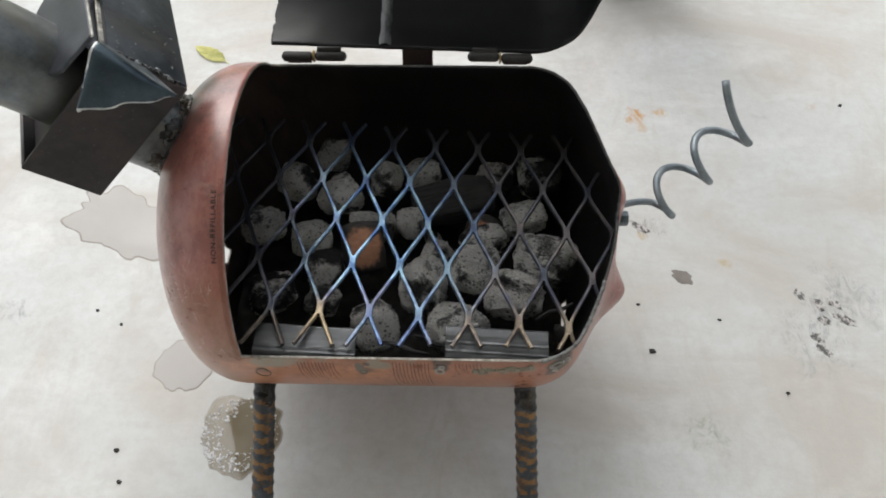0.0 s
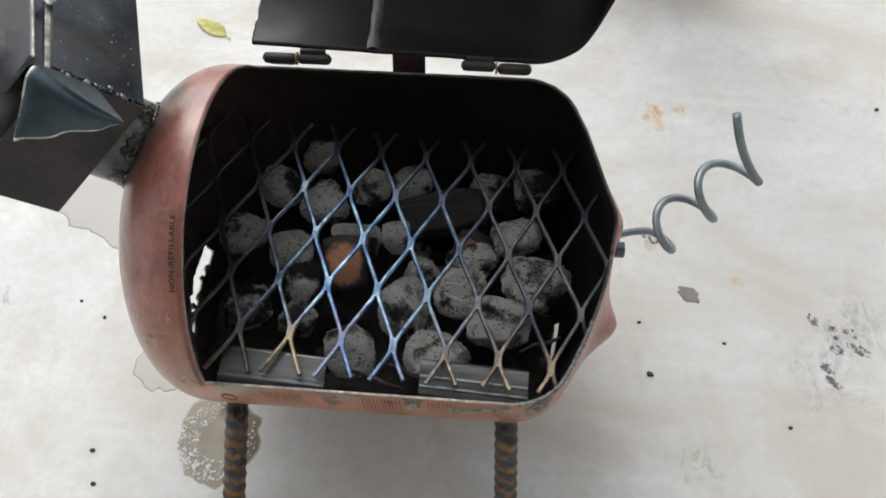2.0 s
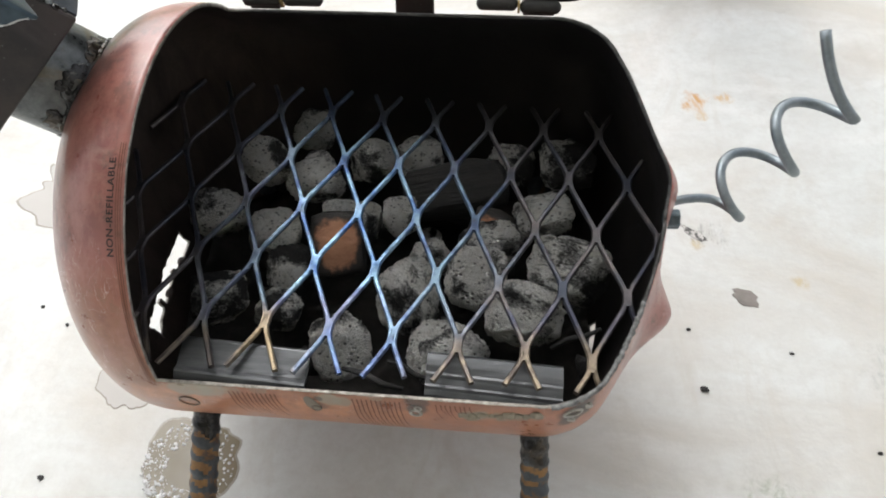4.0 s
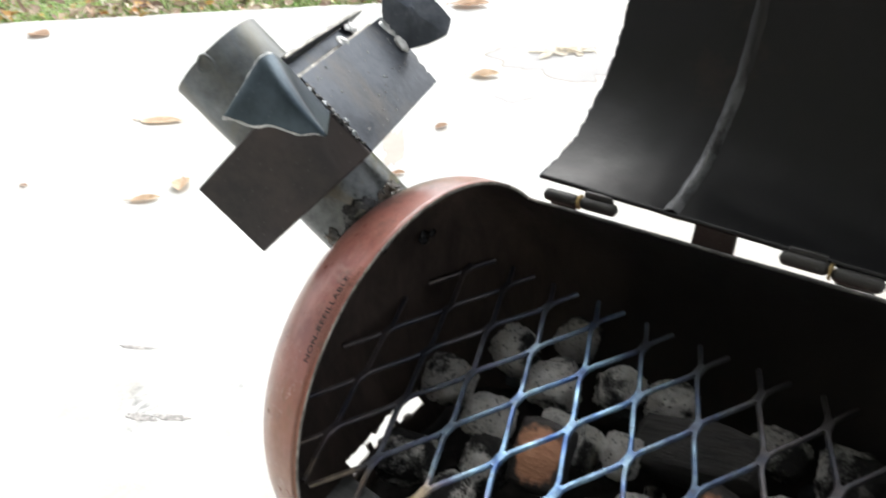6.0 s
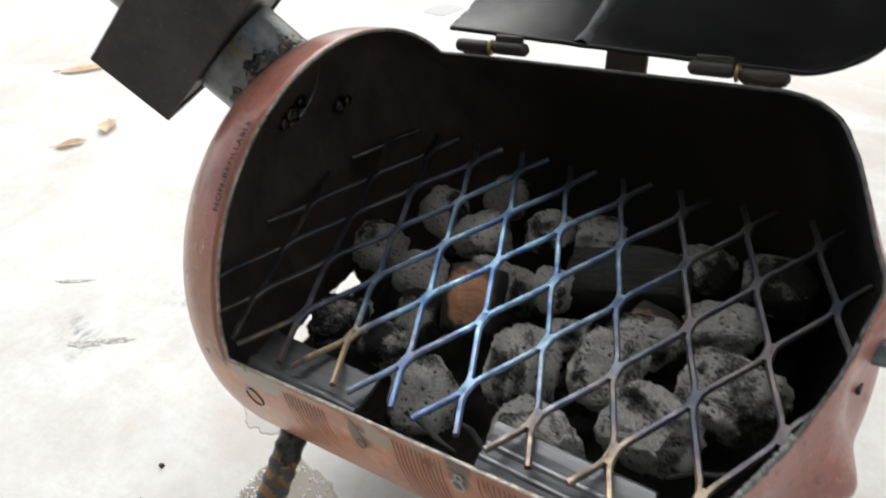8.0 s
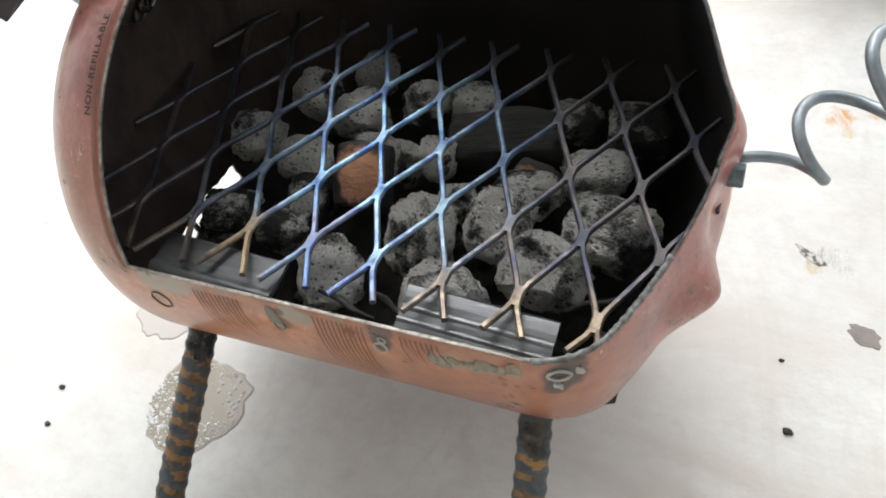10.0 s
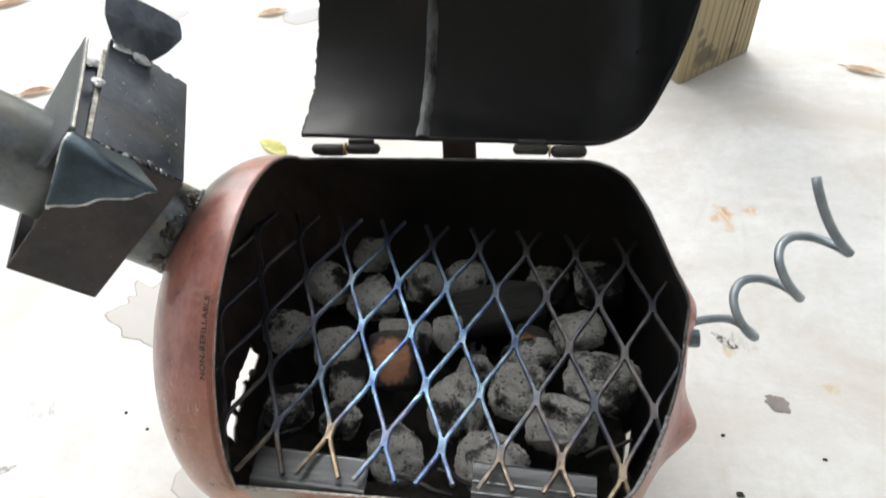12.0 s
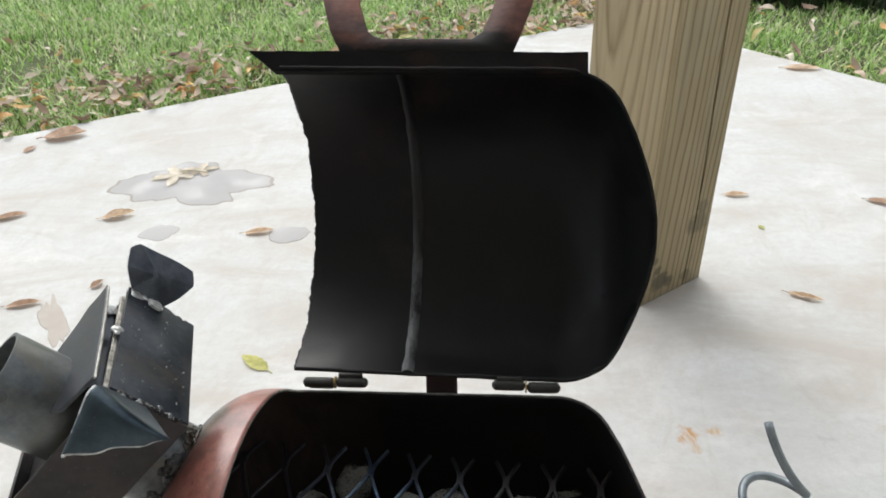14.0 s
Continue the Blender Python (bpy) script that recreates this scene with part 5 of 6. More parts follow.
# x, y, z, width, length, height in millimetres; tilt towards the opening, turn
BRIQ = [(-0.1555, 0.021, 0.150, 40, 38, 30, 0.60, 0.15), (-0.130, 0.066, 0.155, 38, 38, 30, 0.60, -0.2), (-0.0915, 0.052, 0.156, 45, 40, 32, 0.75, 0.1), (-0.113, 0.007, 0.147, 38, 38, 30, 0.6, 0.3),
        (-0.099, -0.018, 0.137, 34, 44, 30, 0.8, 0.0), (-0.140, -0.045, 0.145, 46, 38, 30, 0.35, 0.15), (-0.096, -0.054, 0.149, 33, 29, 28, 0.5, 0.0), (-0.051, -0.079, 0.153, 40, 46, 31, 0.75, 0.35),
        (-0.0145, -0.039, 0.150, 44, 54, 32, 0.85, -0.15), (0.0135, -0.079, 0.152, 51, 44, 32, 0.55, -0.1), (0.0275, -0.0225, 0.154, 44, 49, 32, 0.8, -0.3), (0.0355, 0.006, 0.150, 45, 30, 30, 0.2, 0.2),
        (0.059, -0.0475, 0.149, 51, 45, 32, 0.65, -0.35), (0.0865, -0.0105, 0.148, 60, 46, 32, 0.6, -0.3), (0.069, 0.030, 0.152, 46, 32, 30, 0.45, 0.35), (-0.029, 0.026, 0.150, 27, 32, 28, 0.6, 0.0),
        (-0.004, -0.004, 0.146, 28, 26, 26, 0.5, -0.4), (0.086, 0.083, 0.147, 46, 42, 32, 0.6, 0.2), (-0.054, 0.071, 0.153, 38, 34, 30, 0.5, -0.1), (-0.021, 0.077, 0.152, 36, 32, 30, 0.4, 0.4),
        (-0.104, 0.105, 0.149, 34, 34, 28, 0.7, 0.1), (-0.052, 0.022, 0.146, 22, 30, 24, 0.6, -0.2), (-0.067, 0.0235, 0.158, 30, 14, 14, 0.4, 0.1), (0.045, 0.080, 0.145, 38, 34, 30, 0.5, 0.0)]
for k, (x, y, z, w, h, d, tilt, turn) in enumerate(BRIQ):
    # back briquettes: real char and the shade there share one darker colour
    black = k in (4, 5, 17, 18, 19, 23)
    ob = part("charcoal_briquette", bare_briquette(k + 1), BURNT_SHADED if k in (4, 17, 23) else PATCHED if k in (5, 6, 12, 13, 14, 15, 18, 19) else ASH)
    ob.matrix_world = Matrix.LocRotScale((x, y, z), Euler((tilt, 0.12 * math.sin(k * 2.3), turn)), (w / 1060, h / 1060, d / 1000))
    tagged(ob, "half-burnt charcoal briquette with patches of grey ash, char and shade in its black" if black else "grey ash-coated pillow-shaped charcoal briquette among others", "charcoal", "briquettes in the tank")


rnd = random.Random(77)
for k in range(26):
    bm = bmesh.new()
    bmesh.ops.create_icosphere(bm, subdivisions=2, radius=1)
    off = Vector((k * 2.3, 1, 0))
    for v in bm.verts:
        v.co *= 1 + 0.55 * noise.noise(v.co * 1.4 + off) + 0.2 * noise.noise(v.co * 4 + off)
    ob = part("charcoal_fragment", bm, ASH if k % 3 == 0 else CHAR)
    x, y = rnd.uniform(-0.15, 0.10), rnd.uniform(-0.095, 0.10)
    ob.matrix_world = Matrix.LocRotScale((x, y, rnd.uniform(0.108, 0.132)), Euler((rnd.uniform(0, 3), rnd.uniform(0, 3), rnd.uniform(0, 3))),
                                         (rnd.uniform(0.005, 0.011), rnd.uniform(0.004, 0.009), rnd.uniform(0.004, 0.008)))
    tagged(ob, "small broken piece of burnt charcoal under the grate", "charcoal", "charcoal fragments")
for k, (p, q) in enumerate((((-0.045, -0.100, 0.166), (-0.008, -0.112, 0.170)), ((-0.02, -0.092, 0.163), (0.004, -0.100, 0.160)), ((0.075, -0.070, 0.150), (0.104, -0.060, 0.160)))):
    p, q = Vector(p), Vector(q)
    ob = part("charred_twig", tube([p, p.lerp(q, 0.35) + Vector((0, 0.001, 0.001)), p.lerp(q, 0.7) + Vector((0, -0.001, 0)), q], 0.0018, 7, radii=[0.0012, 0.0019, 0.0017, 0.0011]), CHAR)
    tagged(ob, "thin black charred twig under the grate", "twig", "charred twigs")


def chunk(seed, jag):
    bm = bmesh.new()
    bmesh.ops.create_cube(bm, size=1)
    bmesh.ops.subdivide_edges(bm, edges=list(bm.edges), cuts=9, use_grid_fill=True)
    for v in bm.verts:
        r = v.co.length
        v.co *= 1 - 0.55 * max(0, r - 0.5)
        v.co += jag * noise.noise_vector(v.co * 2.6 + Vector((seed, 0, 0)))
        v.co += jag * 0.4 * noise.noise_vector(Vector((v.co.x * 3, v.co.y * 9, v.co.z * 9)) + Vector((seed, 5, 0)))
    return bm


ob = part("wood_chunk", chunk(2.0, 0.05), ORANGE)
ob.matrix_world = Matrix.LocRotScale((-0.0670, -0.0015, 0.1505), Euler((0.72, 0.06, 0.22)), (0.036, 0.044, 0.032))
tagged(ob, "scorched orange-brown wood chunk between the briquettes", "wood chunk")
ob = part("wood_chunk", chunk(8.0, 0.06), ORANGE)
ob.matrix_world = Matrix.LocRotScale((0.034, 0.0235, 0.1425), Euler((0.9, 0.2, -0.35)), (0.030, 0.026, 0.022))
tagged(ob, "half-burnt brown wood chunk under the charred log", "wood chunk")
ob = part("charred_log", chunk(5.0, 0.06), CHAR)
ob.matrix_world = Matrix.LocRotScale((0.008, 0.052, 0.148), Euler((0.3, -0.05, 0.22)), (0.074, 0.036, 0.032))
tagged(ob, "black charred split log lying among briquettes", "firewood")


# ---- wet patches and bits on the slab ----
def blot(name, x, y, rx, ry, turn, seed, rag, label, z=0.0007, mat=None, rim=None):
    bm = bmesh.new()
    n, rings = 72, []
    for f, dz in ((1.0, -0.0006), (0.955, -0.0002), (0.6, 0), (0.25, 0)):
        ring = []
        for k in range(n):
            a = 2 * math.pi * k / n
            d = Vector((math.cos(a), math.sin(a), 0))
            r = f * (1 + rag * noise.noise(d * 1.3 + Vector((seed, 0, 0))) + rag * 0.5 * noise.noise(d * 3.6 + Vector((seed, 4, 0))) + rag * 0.10 * noise.noise(d * 9 + Vector((seed, 9, 0))))
            px, py = rx * r * math.cos(a), ry * r * math.sin(a)
            c, s = math.cos(turn), math.sin(turn)
            ring.append(bm.verts.new((x + px * c - py * s, y + px * s + py * c, z + dz)))
        rings.append(ring)
    for a, b in zip(rings, rings[1:]):
        for j in range(n):
            bm.faces.new((a[j], a[(j + 1) % n], b[(j + 1) % n], b[j]))
    bm.faces.new(rings[-1])
    bm.faces.ensure_lookup_table()
    for f in bm.faces[:n]:
        f.material_index = 1
    bmesh.ops.recalc_face_normals(bm, faces=bm.faces)
    return tagged(part(name, bm, [mat or WET, mat if rim is None and mat else rim or DAMP_RIM], None, label, False), category="puddle", group="wet patches on the slab")


puddle = blot("puddle", -0.188, -0.110, 0.0385, 0.0395, 0.3, 1.0, 0.22, "shallow foamy puddle on concrete beside a leg")
blot("puddle", -0.256, -0.040, 0.027, 0.030, 0.2, 2.0, 0.25, "small round wet spot on concrete", mat=DAMP, rim=DAMP_RIM)
blot("puddle", -0.366, 0.134, 0.076, 0.038, -0.5, 3.0, 0.5, "long wet streak on concrete beside the grill", mat=DAMP, rim=DAMP_RIM)
blot("puddle", -0.625, 0.950, 0.135, 0.088, -0.16, 4.4, 0.5, "wide irregular puddle on pale concrete", mat=WETTER, rim=DAMP_RIM)
blot("puddle", -0.612, 0.763, 0.034, 0.028, 0.05, 5.0, 0.2, "small oval wet spot on concrete", mat=WETTER, rim=DAMP_RIM)
blot("puddle", -0.372, 0.757, 0.036, 0.028, 0.0, 6.0, 0.2, "small wet spot beside a dry leaf", mat=WETTER, rim=DAMP_RIM)
blot("puddle", -0.668, 0.505, 0.017, 0.074, 0.62, 7.2, 0.55, "narrow crooked tan damp mark on concrete", mat=make_wet("tan_damp_mark", (0.31, 0.27, 0.225), (0.45, 0.415, 0.375), 0.7), rim=DAMP_RIM)
blot("oil_spot", 0.251, 0.072, 0.011, 0.008, -0.5, 8.0, 0.3, "dark grey dried spot on concrete", 0.0007, make_plain("dried_spot", (0.25, 0.225, 0.205), 0.8, 0, 0.6))

SCUFF, FAINT = make_scuff("rubbed_soot", 0.085), make_scuff("faint_rubbed_soot", 0.25)
for k, (x, y, rx, ry, turn) in enumerate(((0.369, 0.052, 0.007, 0.004, -1.08), (0.402, 0.041, 0.007, 0.004, -0.74), (0.408, 0.023, 0.011, 0.005, -0.59), (0.386, 0.041, 0.007, 0.005, -1.27), (0.387, 0.021, 0.006, 0.005, -0.86), (0.374, 0.002, 0.007, 0.005, -0.83),
                                          (0.376, -0.011, 0.009, 0.004, -0.79), (0.214, 0.138, 0.012, 0.004, -0.64), (-0.489, -0.068, 0.016, 0.005, 0.42), (-0.462, -0.051, 0.019, 0.004, 0.49), (-0.591, -0.011, 0.022, 0.003, 0.44))):
    tagged(blot("scuff_mark", x, y, rx, ry, turn, 40 + k * 3.1, 0.55, "black rubbed scuff on pale concrete" if x > 0 else "faint grey rubbed scuff on pale concrete", 0.0006, SCUFF if x > 0 else FAINT, SCUFF if x > 0 else FAINT), category="stain", group="scuffs on the slab")

# foam bubbles, more and whiter than needed, to stand for the sky's reflection
bm = bmesh.new()
rnd = random.Random(5)
for k in range(480):
    a, q = rnd.gauss(3.6, 1.3) if k % 3 else rnd.uniform(0, 6.28), rnd.uniform(0.1, 0.80) ** 0.35
    c = Vector((-0.188 + 0.0385 * q * math.cos(a), -0.110 + 0.0395 * q * math.sin(a), 0.0007))
    r = rnd.choice((0.0004, 0.0005, 0.0006, 0.0009, 0.0014))
    rows = [[bm.verts.new(c + r * Vector((math.cos(t) * s, math.sin(t) * s, h))) for t in (2 * math.pi * j / 7 for j in range(7))] for s, h in ((1, 0), (0.75, 0.5))]
    cap = bm.verts.new(c + Vector((0, 0, r * 0.75)))
    for j in range(7):
        bm.faces.new((rows[0][j], rows[0][(j + 1) % 7], rows[1][(j + 1) % 7], rows[1][j]))
        bm.faces.new((rows[1][j], rows[1][(j + 1) % 7], cap))
tagged(part("foam_bubbles", bm, FOAM, None, "small foam bubbles on the puddle by the leg, whitened for its reflection"), category="foam", kind="stuff")


def leaf(x, y, length, width, turn, curl, mat, label, seed=0):
    """A curled fallen leaf with a midrib fold and a stalk."""
    length, width, curl = length * 0.82, width * 0.82, curl * 0.55
    def fn(u, v):
        w = width * (math.sin(math.pi * min(1, u ** 0.8)) ** 0.8) * (1 + 0.12 * math.sin(u * 31 + seed))
        s = (v - 0.5)
        zz = 0.003 + curl * (abs(s) * 1.4 * math.sin(math.pi * u) + (u - 0.4) ** 2 * 1.2) + 0.15 * curl * noise.noise((u * 4, v * 3, seed))
        return Vector(((u - 0.5) * length, s * w, zz))
    bm = grid(fn, 14, 6)
    tube([Vector((-0.5 * length - 0.18 * length, 0.002, 0.004)), Vector((-0.5 * length, 0, 0.004 + curl * 0.2))], length * 0.012, 5, bm)
    ob = part("fallen_leaf", bm, mat)
    low = min(v.co.z for v in ob.data.vertices)
    ob.matrix_world = pose(x, y, 0.0012 - low, 0, 0, turn)
    return tagged(ob, label, "leaf", "fallen leaves on the slab")


leaf(-0.325, 0.421, 0.066, 0.025, 148, 0.006, GREEN_LEAF, "yellow-green fallen leaf on concrete behind the grill", 1)
leaf(0.442, 0.582, 0.060, 0.014, -24, 0.010, TAN_LEAF, "narrow tan curled leaf on concrete", 2)
leaf(0.415, 0.886, 0.052, 0.018, 0, 0.010, TAN_LEAF, "tan dry leaf on concrete near the post", 3)
leaf(0.430, 0.775, 0.018, 0.010, -60, 0.003, GREEN_LEAF, "tiny yellow leaf on concrete near the post", 4)
leaf(0.650, 0.857, 0.060, 0.022, -20, 0.010, BROWN_LEAF, "brown curled leaf on concrete", 5)
leaf(0.715, 1.524, 0.10, 0.04, -10, 0.016, TAN_LEAF, "tan dry leaf on concrete near the lawn", 6)
leaf(-0.424, 0.762, 0.065, 0.022, 12, 0.012, TAN_LEAF, "narrow tan leaf lying in a wet spot", 7)
leaf(-0.716, 0.820, 0.075, 0.034, 20, 0.022, TAN_LEAF, "tan crumpled leaf on concrete", 8)
leaf(-0.934, 0.818, 0.080, 0.026, 24, 0.014, BROWN_LEAF, "brown crumpled leaf on concrete", 9)
leaf(-1.027, 1.190, 0.120, 0.070, 14, 0.035, BROWN_LEAF, "large dark brown curled leaf on concrete", 10)
leaf(-1.075, 1.12, 0.040, 0.022, 70, 0.012, BROWN_LEAF, "small brown leaf on concrete", 21)


def lobed_leaf(x, y, size, turn, mat, label):
    """A flat maple-like leaf with five pointed lobes and a stalk."""
    bm = bmesh.new()
    n, rings = 90, []
    for f in (0.12, 0.5, 0.8, 1.0):
        ring = []
        for k in range(n):
            a = 2 * math.pi * k / n
            lobe = 0.32 + 0.68 * abs(math.cos(2.5 * a)) ** 1.6 * (0.55 + 0.45 * math.cos(a / 2) ** 2) + 0.05 * math.sin(a * 17)
            ring.append(bm.verts.new(Vector((math.cos(a), math.sin(a), 0)) * size * f * lobe + Vector((0, 0, 0.002 + 0.003 * f * f * abs(math.sin(a * 2.5)) + 0.002 * noise.noise((a, f, 1))))))
        rings.append(ring)
    for a, b in zip(rings, rings[1:]):
        for j in range(n):
            bm.faces.new((a[j], b[j], b[(j + 1) % n], a[(j + 1) % n]))
    bm.faces.new(rings[0])
    tube([Vector((-size * 0.2, 0, 0.004)), Vector((-size * 0.8, size * 0.1, 0.006)), Vector((-size * 1.2, size * 0.25, 0.003))], 0.0012, 5, bm)
    ob = part("fallen_leaf", bm, mat)
    ob.matrix_world = pose(x, y, 0.0, 0, 0, turn)
    return tagged(ob, label, "leaf", "fallen leaves on the slab")


PALE_LEAF = make_leaf("pale_bleached_leaf", (0.66, 0.58, 0.45), (0.80, 0.75, 0.64))
lobed_leaf(-0.668, 0.985, 0.052, 200, PALE_LEAF, "pale lobed leaf lying in a puddle")
lobed_leaf(-0.625, 1.005, 0.036, 20, PALE_LEAF, "pale small lobed leaf lying in a puddle")
leaf(-0.645, 0.600, 0.030, 0.018, 60, 0.014, BROWN_LEAF, "small curled reddish leaf on concrete", 13)
leaf(-0.740, 0.545, 0.070, 0.020, 15, 0.014, BROWN_LEAF, "brown narrow leaf on concrete", 14)
leaf(-0.891, 0.192, 0.062, 0.022, 38, 0.012, TAN_LEAF, "tan pointed leaf on concrete", 15)
leaf(-0.878, 0.248, 0.060, 0.034, -40, 0.016, TAN_LEAF, "pinkish tan dry leaf on concrete", 16)
leaf(-1.140, 0.385, 0.110, 0.036, 25, 0.008, TAN_LEAF, "pale flat leaf on concrete", 17)
leaf(-2.000, 0.576, 0.100, 0.055, 10, 0.025, BROWN_LEAF, "brown crumpled leaf on concrete near the lawn", 18)
leaf(-1.124, 0.115, 0.020, 0.010, 20, 0.006, BROWN_LEAF, "tiny brown leaf bit on concrete", 19)
leaf(-1.778, 0.308, 0.070, 0.040, -10, 0.012, TAN_LEAF, "pale tan leaf on concrete", 20)
leaf(-2.117, 0.446, 0.090, 0.030, 35, 0.014, TAN_LEAF, "pale tan leaf on concrete", 22)
leaf(-0.60, 0.44, 0.030, 0.014, 30, 0.010, BROWN_LEAF, "small brown leaf bit on concrete", 23)

for k, (x, y, s) in enumerate(((-0.299, -0.128, 0.004), (-0.288, -0.157, 0.004), (-0.331, 0.004, 0.003), (0.207, -0.017, 0.005), (0.200, 0.037, 0.003), (0.49, 0.333, 0.004),
                               (0.33, -0.06, 0.003), (-0.36, 0.02, 0.003), (0.28, 0.02, 0.003), (-0.42, 0.25, 0.004))):
    bm = bmesh.new()
    bmesh.ops.create_icosphere(bm, subdivisions=2, radius=s * 0.5)
    for v in bm.verts:
        v.co = Vector((v.co.x * 1.3, v.co.y, v.co.z * 0.6)) * (1 + 0.5 * noise.noise(v.co * 420 + Vector((k, 0, 0))))
    ob = part("charcoal_crumb", bm, CHAR)
    ob.location = (x, y, s * 0.25)
    tagged(ob, "tiny black charcoal crumb on the concrete", "debris", "crumbs on the slab")


# ---- lawn: blades and leaf litter beyond the slab ----
def lawn_points(count, seed, near, far, power, box):
    """Places on the lawn, denser by the slab's edge."""
    rng = np.random.default_rng(seed)
    n_l, n_r = np.array((-0.482, 0.876)), np.array((0.751, 0.66))
    c = np.array((CORNER.x, CORNER.y))
    out = np.zeros((0, 2))
    while len(out) < count:
        p = np.c_[rng.uniform(box[0], box[1], count * 4), rng.uniform(box[2], box[3], count * 4)]
        d = np.maximum((p - c) @ n_l, (p - c) @ n_r)
        keep = (d > near) & (d < far) & (rng.random(len(p)) < np.clip(1 - (d - near) / (far - near), 0, 1) ** power)
        out = np.r_[out, p[keep]]
    return out[:count], rng


def fast_mesh(name, verts, faces, mat, label, category):
    me = bpy.data.meshes.new(name)
    k = faces.shape[1]
    me.vertices.add(len(verts))
    me.vertices.foreach_set("co", verts.astype(np.float32).ravel())
    me.loops.add(faces.size)
    me.loops.foreach_set("vertex_index", faces.astype(np.int32).ravel())
    me.polygons.add(len(faces))
    me.polygons.foreach_set("loop_start", np.arange(0, faces.size, k, dtype=np.int32))
    me.update(calc_edges=True)
    me.materials.append(mat)
    return tagged(new(name, me), label, category, kind="stuff")


def patchy(p, seed):
    """Slow random hills over the lawn, about -1 to 1."""
    rng = np.random.default_rng(seed)
    out = np.zeros(len(p))
    for k in range(14):
        w = rng.normal(0, 1, 2) * (2.5 + 1.3 * k)
        out += np.sin(p @ w + rng.uniform(0, 6.3)) / (1 + 0.12 * k)
    return out / 3.2


pts2, rng = lawn_points(230000, 11, 0.0, 3.8, 0.8, (-4.6, 2.6, -0.6, 5.0))
hills = patchy(pts2, 3)
thick = rng.random(len(pts2)) < np.clip(0.74 + 0.42 * hills, 0.12, 1)
pts2, hills = pts2[thick], hills[thick]
n = len(pts2)
h, w, az = rng.uniform(0.012, 0.040, n) * (1 + 0.35 * np.clip(hills, -0.6, 1)), rng.uniform(0.0011, 0.0033, n), rng.uniform(0, 2 * np.pi, n)
lean = rng.uniform(0.3, 1.9, n)
side = np.c_[np.cos(az), np.sin(az), np.zeros(n)] * w[:, None]
fwd = np.c_[-np.sin(az), np.cos(az), np.zeros(n)]
base = np.c_[pts2, np.full(n, -0.03)]
mid = base + fwd * (h * lean * 0.35)[:, None] + np.c_[np.zeros((n, 2)), h * 0.62]
tip = base + fwd * (h * lean)[:, None] + np.c_[np.zeros((n, 2)), h * 0.95]
verts = np.stack([base - side, base + side, mid + side * 0.8, mid - side * 0.8, tip], 1).reshape(-1, 3)
i = np.arange(n)[:, None] * 5
faces = np.r_[i + np.array([[0, 1, 2]]), i + np.array([[0, 2, 3]]), i + np.array([[3, 2, 4]])]
fast_mesh("grass", verts, faces, GRASS, "short green lawn grass with bare gaps", "grass")

# leaf litter: pointed, folded and curled blades, thickest along the slab
pts2, rng = lawn_points(620, 23, 0.0, 2.6, 2.2, (-4.6, 2.6, -0.6, 5.0))
band, _ = lawn_points(4200, 29, -0.015, 0.48, 0.9, (-4.6, 2.6, -0.6, 5.0))
bits, _ = lawn_points(6500, 37, 0.0, 0.6, 1.0, (-4.6, 2.6, -0.6, 5.0))
size = np.r_[rng.uniform(0.028, 0.062, len(pts2)), rng.uniform(0.016, 0.055, len(band)), rng.uniform(0.007, 0.022, len(bits))]
pts2 = np.r_[pts2, band, bits]
off = pts2 - np.array((CORNER.x, CORNER.y))
beside = off @ np.array((-0.482, 0.876)) < off @ np.array((0.751, 0.66))
few = ~beside | (rng.random(len(pts2)) < 0.16)
few &= rng.random(len(pts2)) < np.clip(0.75 + 0.6 * patchy(pts2, 8), 0.15, 1)
pts2, ln = pts2[few], size[few]
n = len(pts2)
wd, az, tip_up, fold, curl = ln * rng.uniform(0.26, 0.46, n), rng.uniform(0, 2 * np.pi, n), rng.normal(0, 0.28, n), rng.uniform(0.15, 1.1, n), rng.normal(0, 0.55, n)
roll = rng.normal(0, 0.45, n)
along = np.c_[np.cos(az), np.sin(az), tip_up]
across = np.c_[-np.sin(az), np.cos(az), roll]
centre = np.c_[pts2, np.where(ln < 0.026, -0.012, 0.0) + rng.uniform(-0.012, 0.008, n)]
rows = []
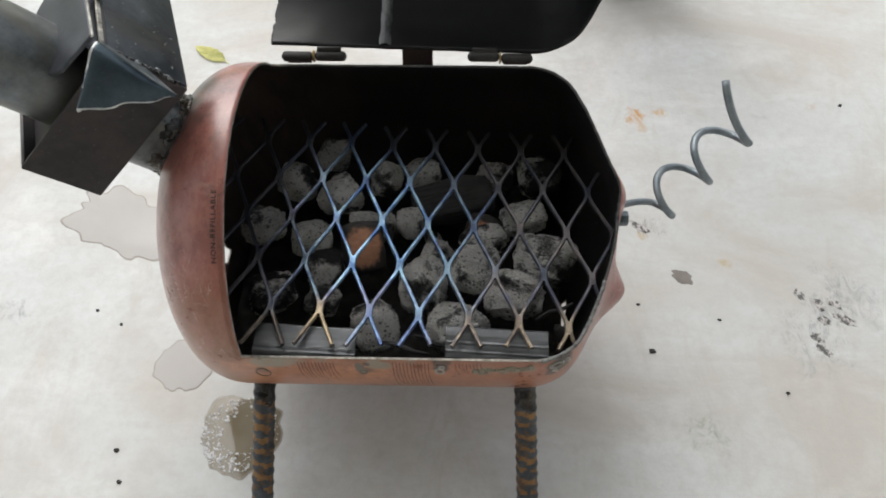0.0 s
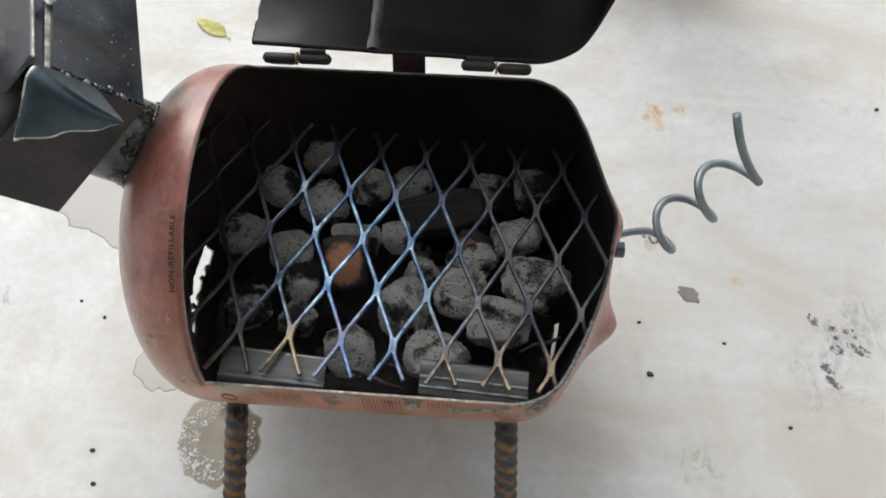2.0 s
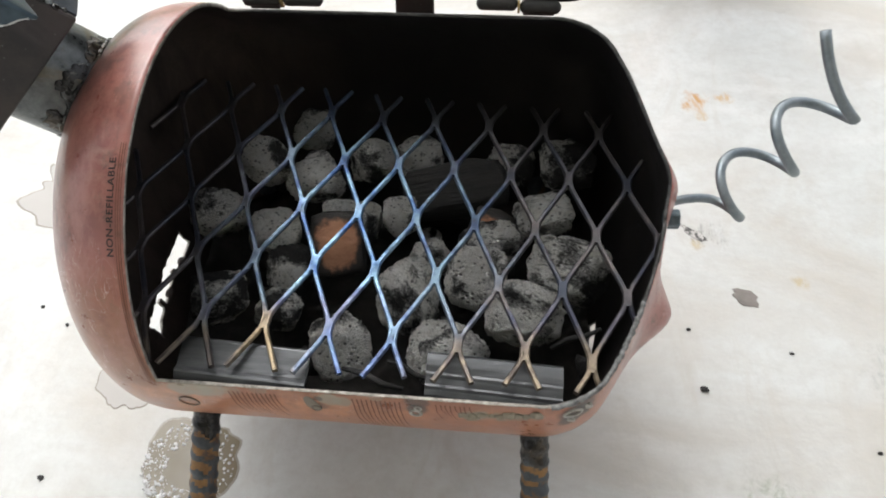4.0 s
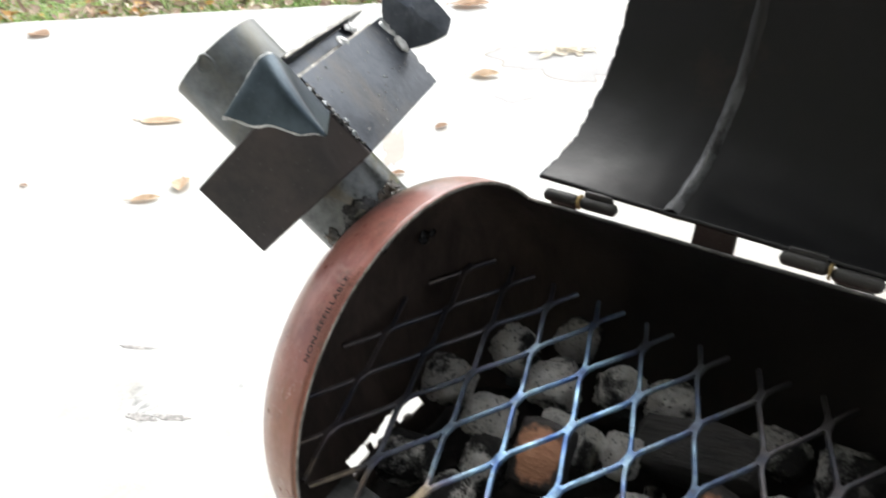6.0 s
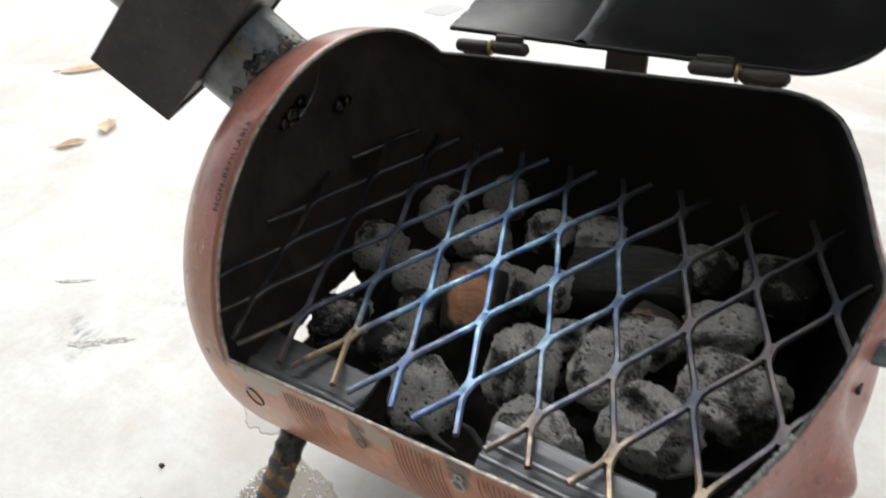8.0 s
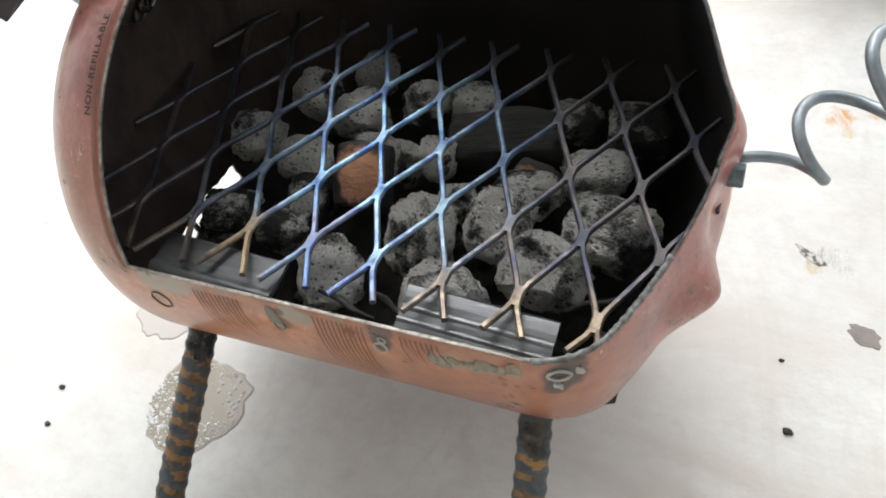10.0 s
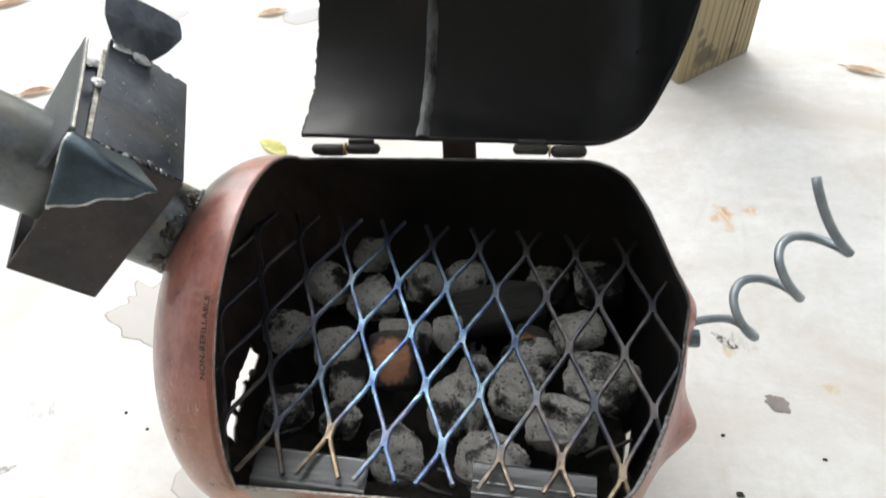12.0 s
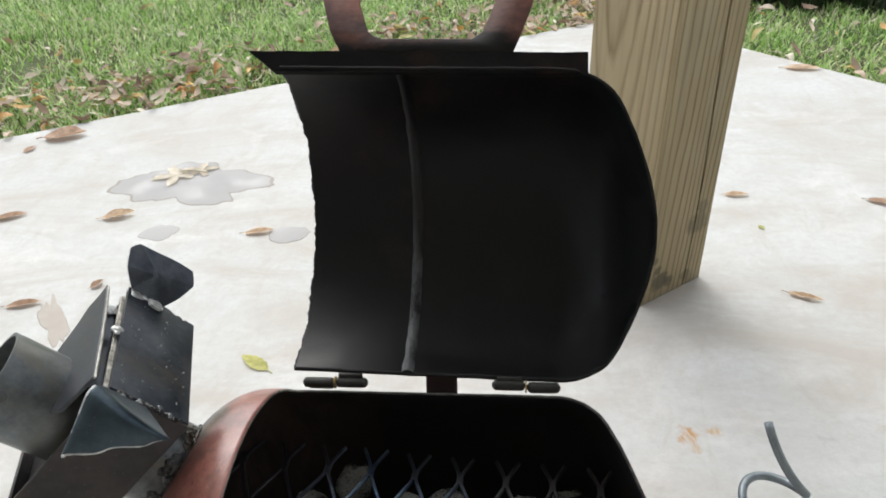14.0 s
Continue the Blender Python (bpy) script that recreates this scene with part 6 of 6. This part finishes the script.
for u, f in ((-0.62, 0.05), (-0.5, 0.16), (-0.3, 0.72), (-0.05, 1.0), (0.2, 0.82), (0.38, 0.42), (0.5, 0.04)):
    spine = centre + along * (ln * u)[:, None] + np.c_[np.zeros((n, 2)), ln * curl * (u * u) * 1.6 + 0.004]
    edge_z = np.c_[np.zeros((n, 2)), wd * fold * f * 0.5 * (1 + 0.5 * np.sin(u * 19 + az))]
    half = across * (wd * f * 0.5 * (1 + 0.12 * np.sin(u * 27 + az * 3)))[:, None]
    rows.append(np.stack([spine - half + edge_z, spine, spine + half + edge_z], 1))
verts = np.stack(rows, 1).reshape(-1, 3)
i = np.arange(n)[:, None] * 21
faces = np.concatenate([i + np.array([[r * 3 + c, r * 3 + c + 1, r * 3 + c + 4, r * 3 + c + 3]]) for r in range(6) for c in range(2)])
fast_mesh("leaf_litter", verts, faces, LITTER, "dry brown fallen leaves along the lawn edge", "leaves")

# dark strap-leaved planting at the lawn's far edge, past the post
rng = np.random.default_rng(71)
n = 9000
f, g = rng.normal(0.42, 0.24, n), np.abs(rng.normal(0, 0.4, n))
base = np.c_[0.35 + 1.9 * f, 2.25 - 0.235 * 1.9 * f + 0.9 * g + 0.03 * np.sin(f * 60) + 0.25 * (f - 0.42) ** 2, np.full(n, -0.03)]
h, w, az, lean = rng.uniform(0.05, 0.14, n), rng.uniform(0.002, 0.005, n), rng.uniform(0, 2 * np.pi, n), rng.uniform(0.1, 0.9, n)
side = np.c_[np.cos(az), np.sin(az), np.zeros(n)] * w[:, None]
fwd = np.c_[-np.sin(az), np.cos(az), np.zeros(n)]
mid = base + fwd * (h * lean * 0.3)[:, None] + np.c_[np.zeros((n, 2)), h * 0.65]
tip = base + fwd * (h * lean)[:, None] + np.c_[np.zeros((n, 2)), h * 0.9]
verts = np.stack([base - side, base + side, mid + side * 0.8, mid - side * 0.8, tip], 1).reshape(-1, 3)
i = np.arange(n)[:, None] * 5
faces = np.r_[i + np.array([[0, 1, 2]]), i + np.array([[0, 2, 3]]), i + np.array([[3, 2, 4]])]
PLANTING = make_leafy("dark_strap_leaves", [(0.0, (0.012, 0.035, 0.012)), (0.7, (0.035, 0.085, 0.03)), (1.0, (0.07, 0.055, 0.04))], 0.5, 0.15)
fast_mesh("ground_cover", verts, faces, PLANTING, "dark green strap-leaved plants beyond the lawn", "plants")
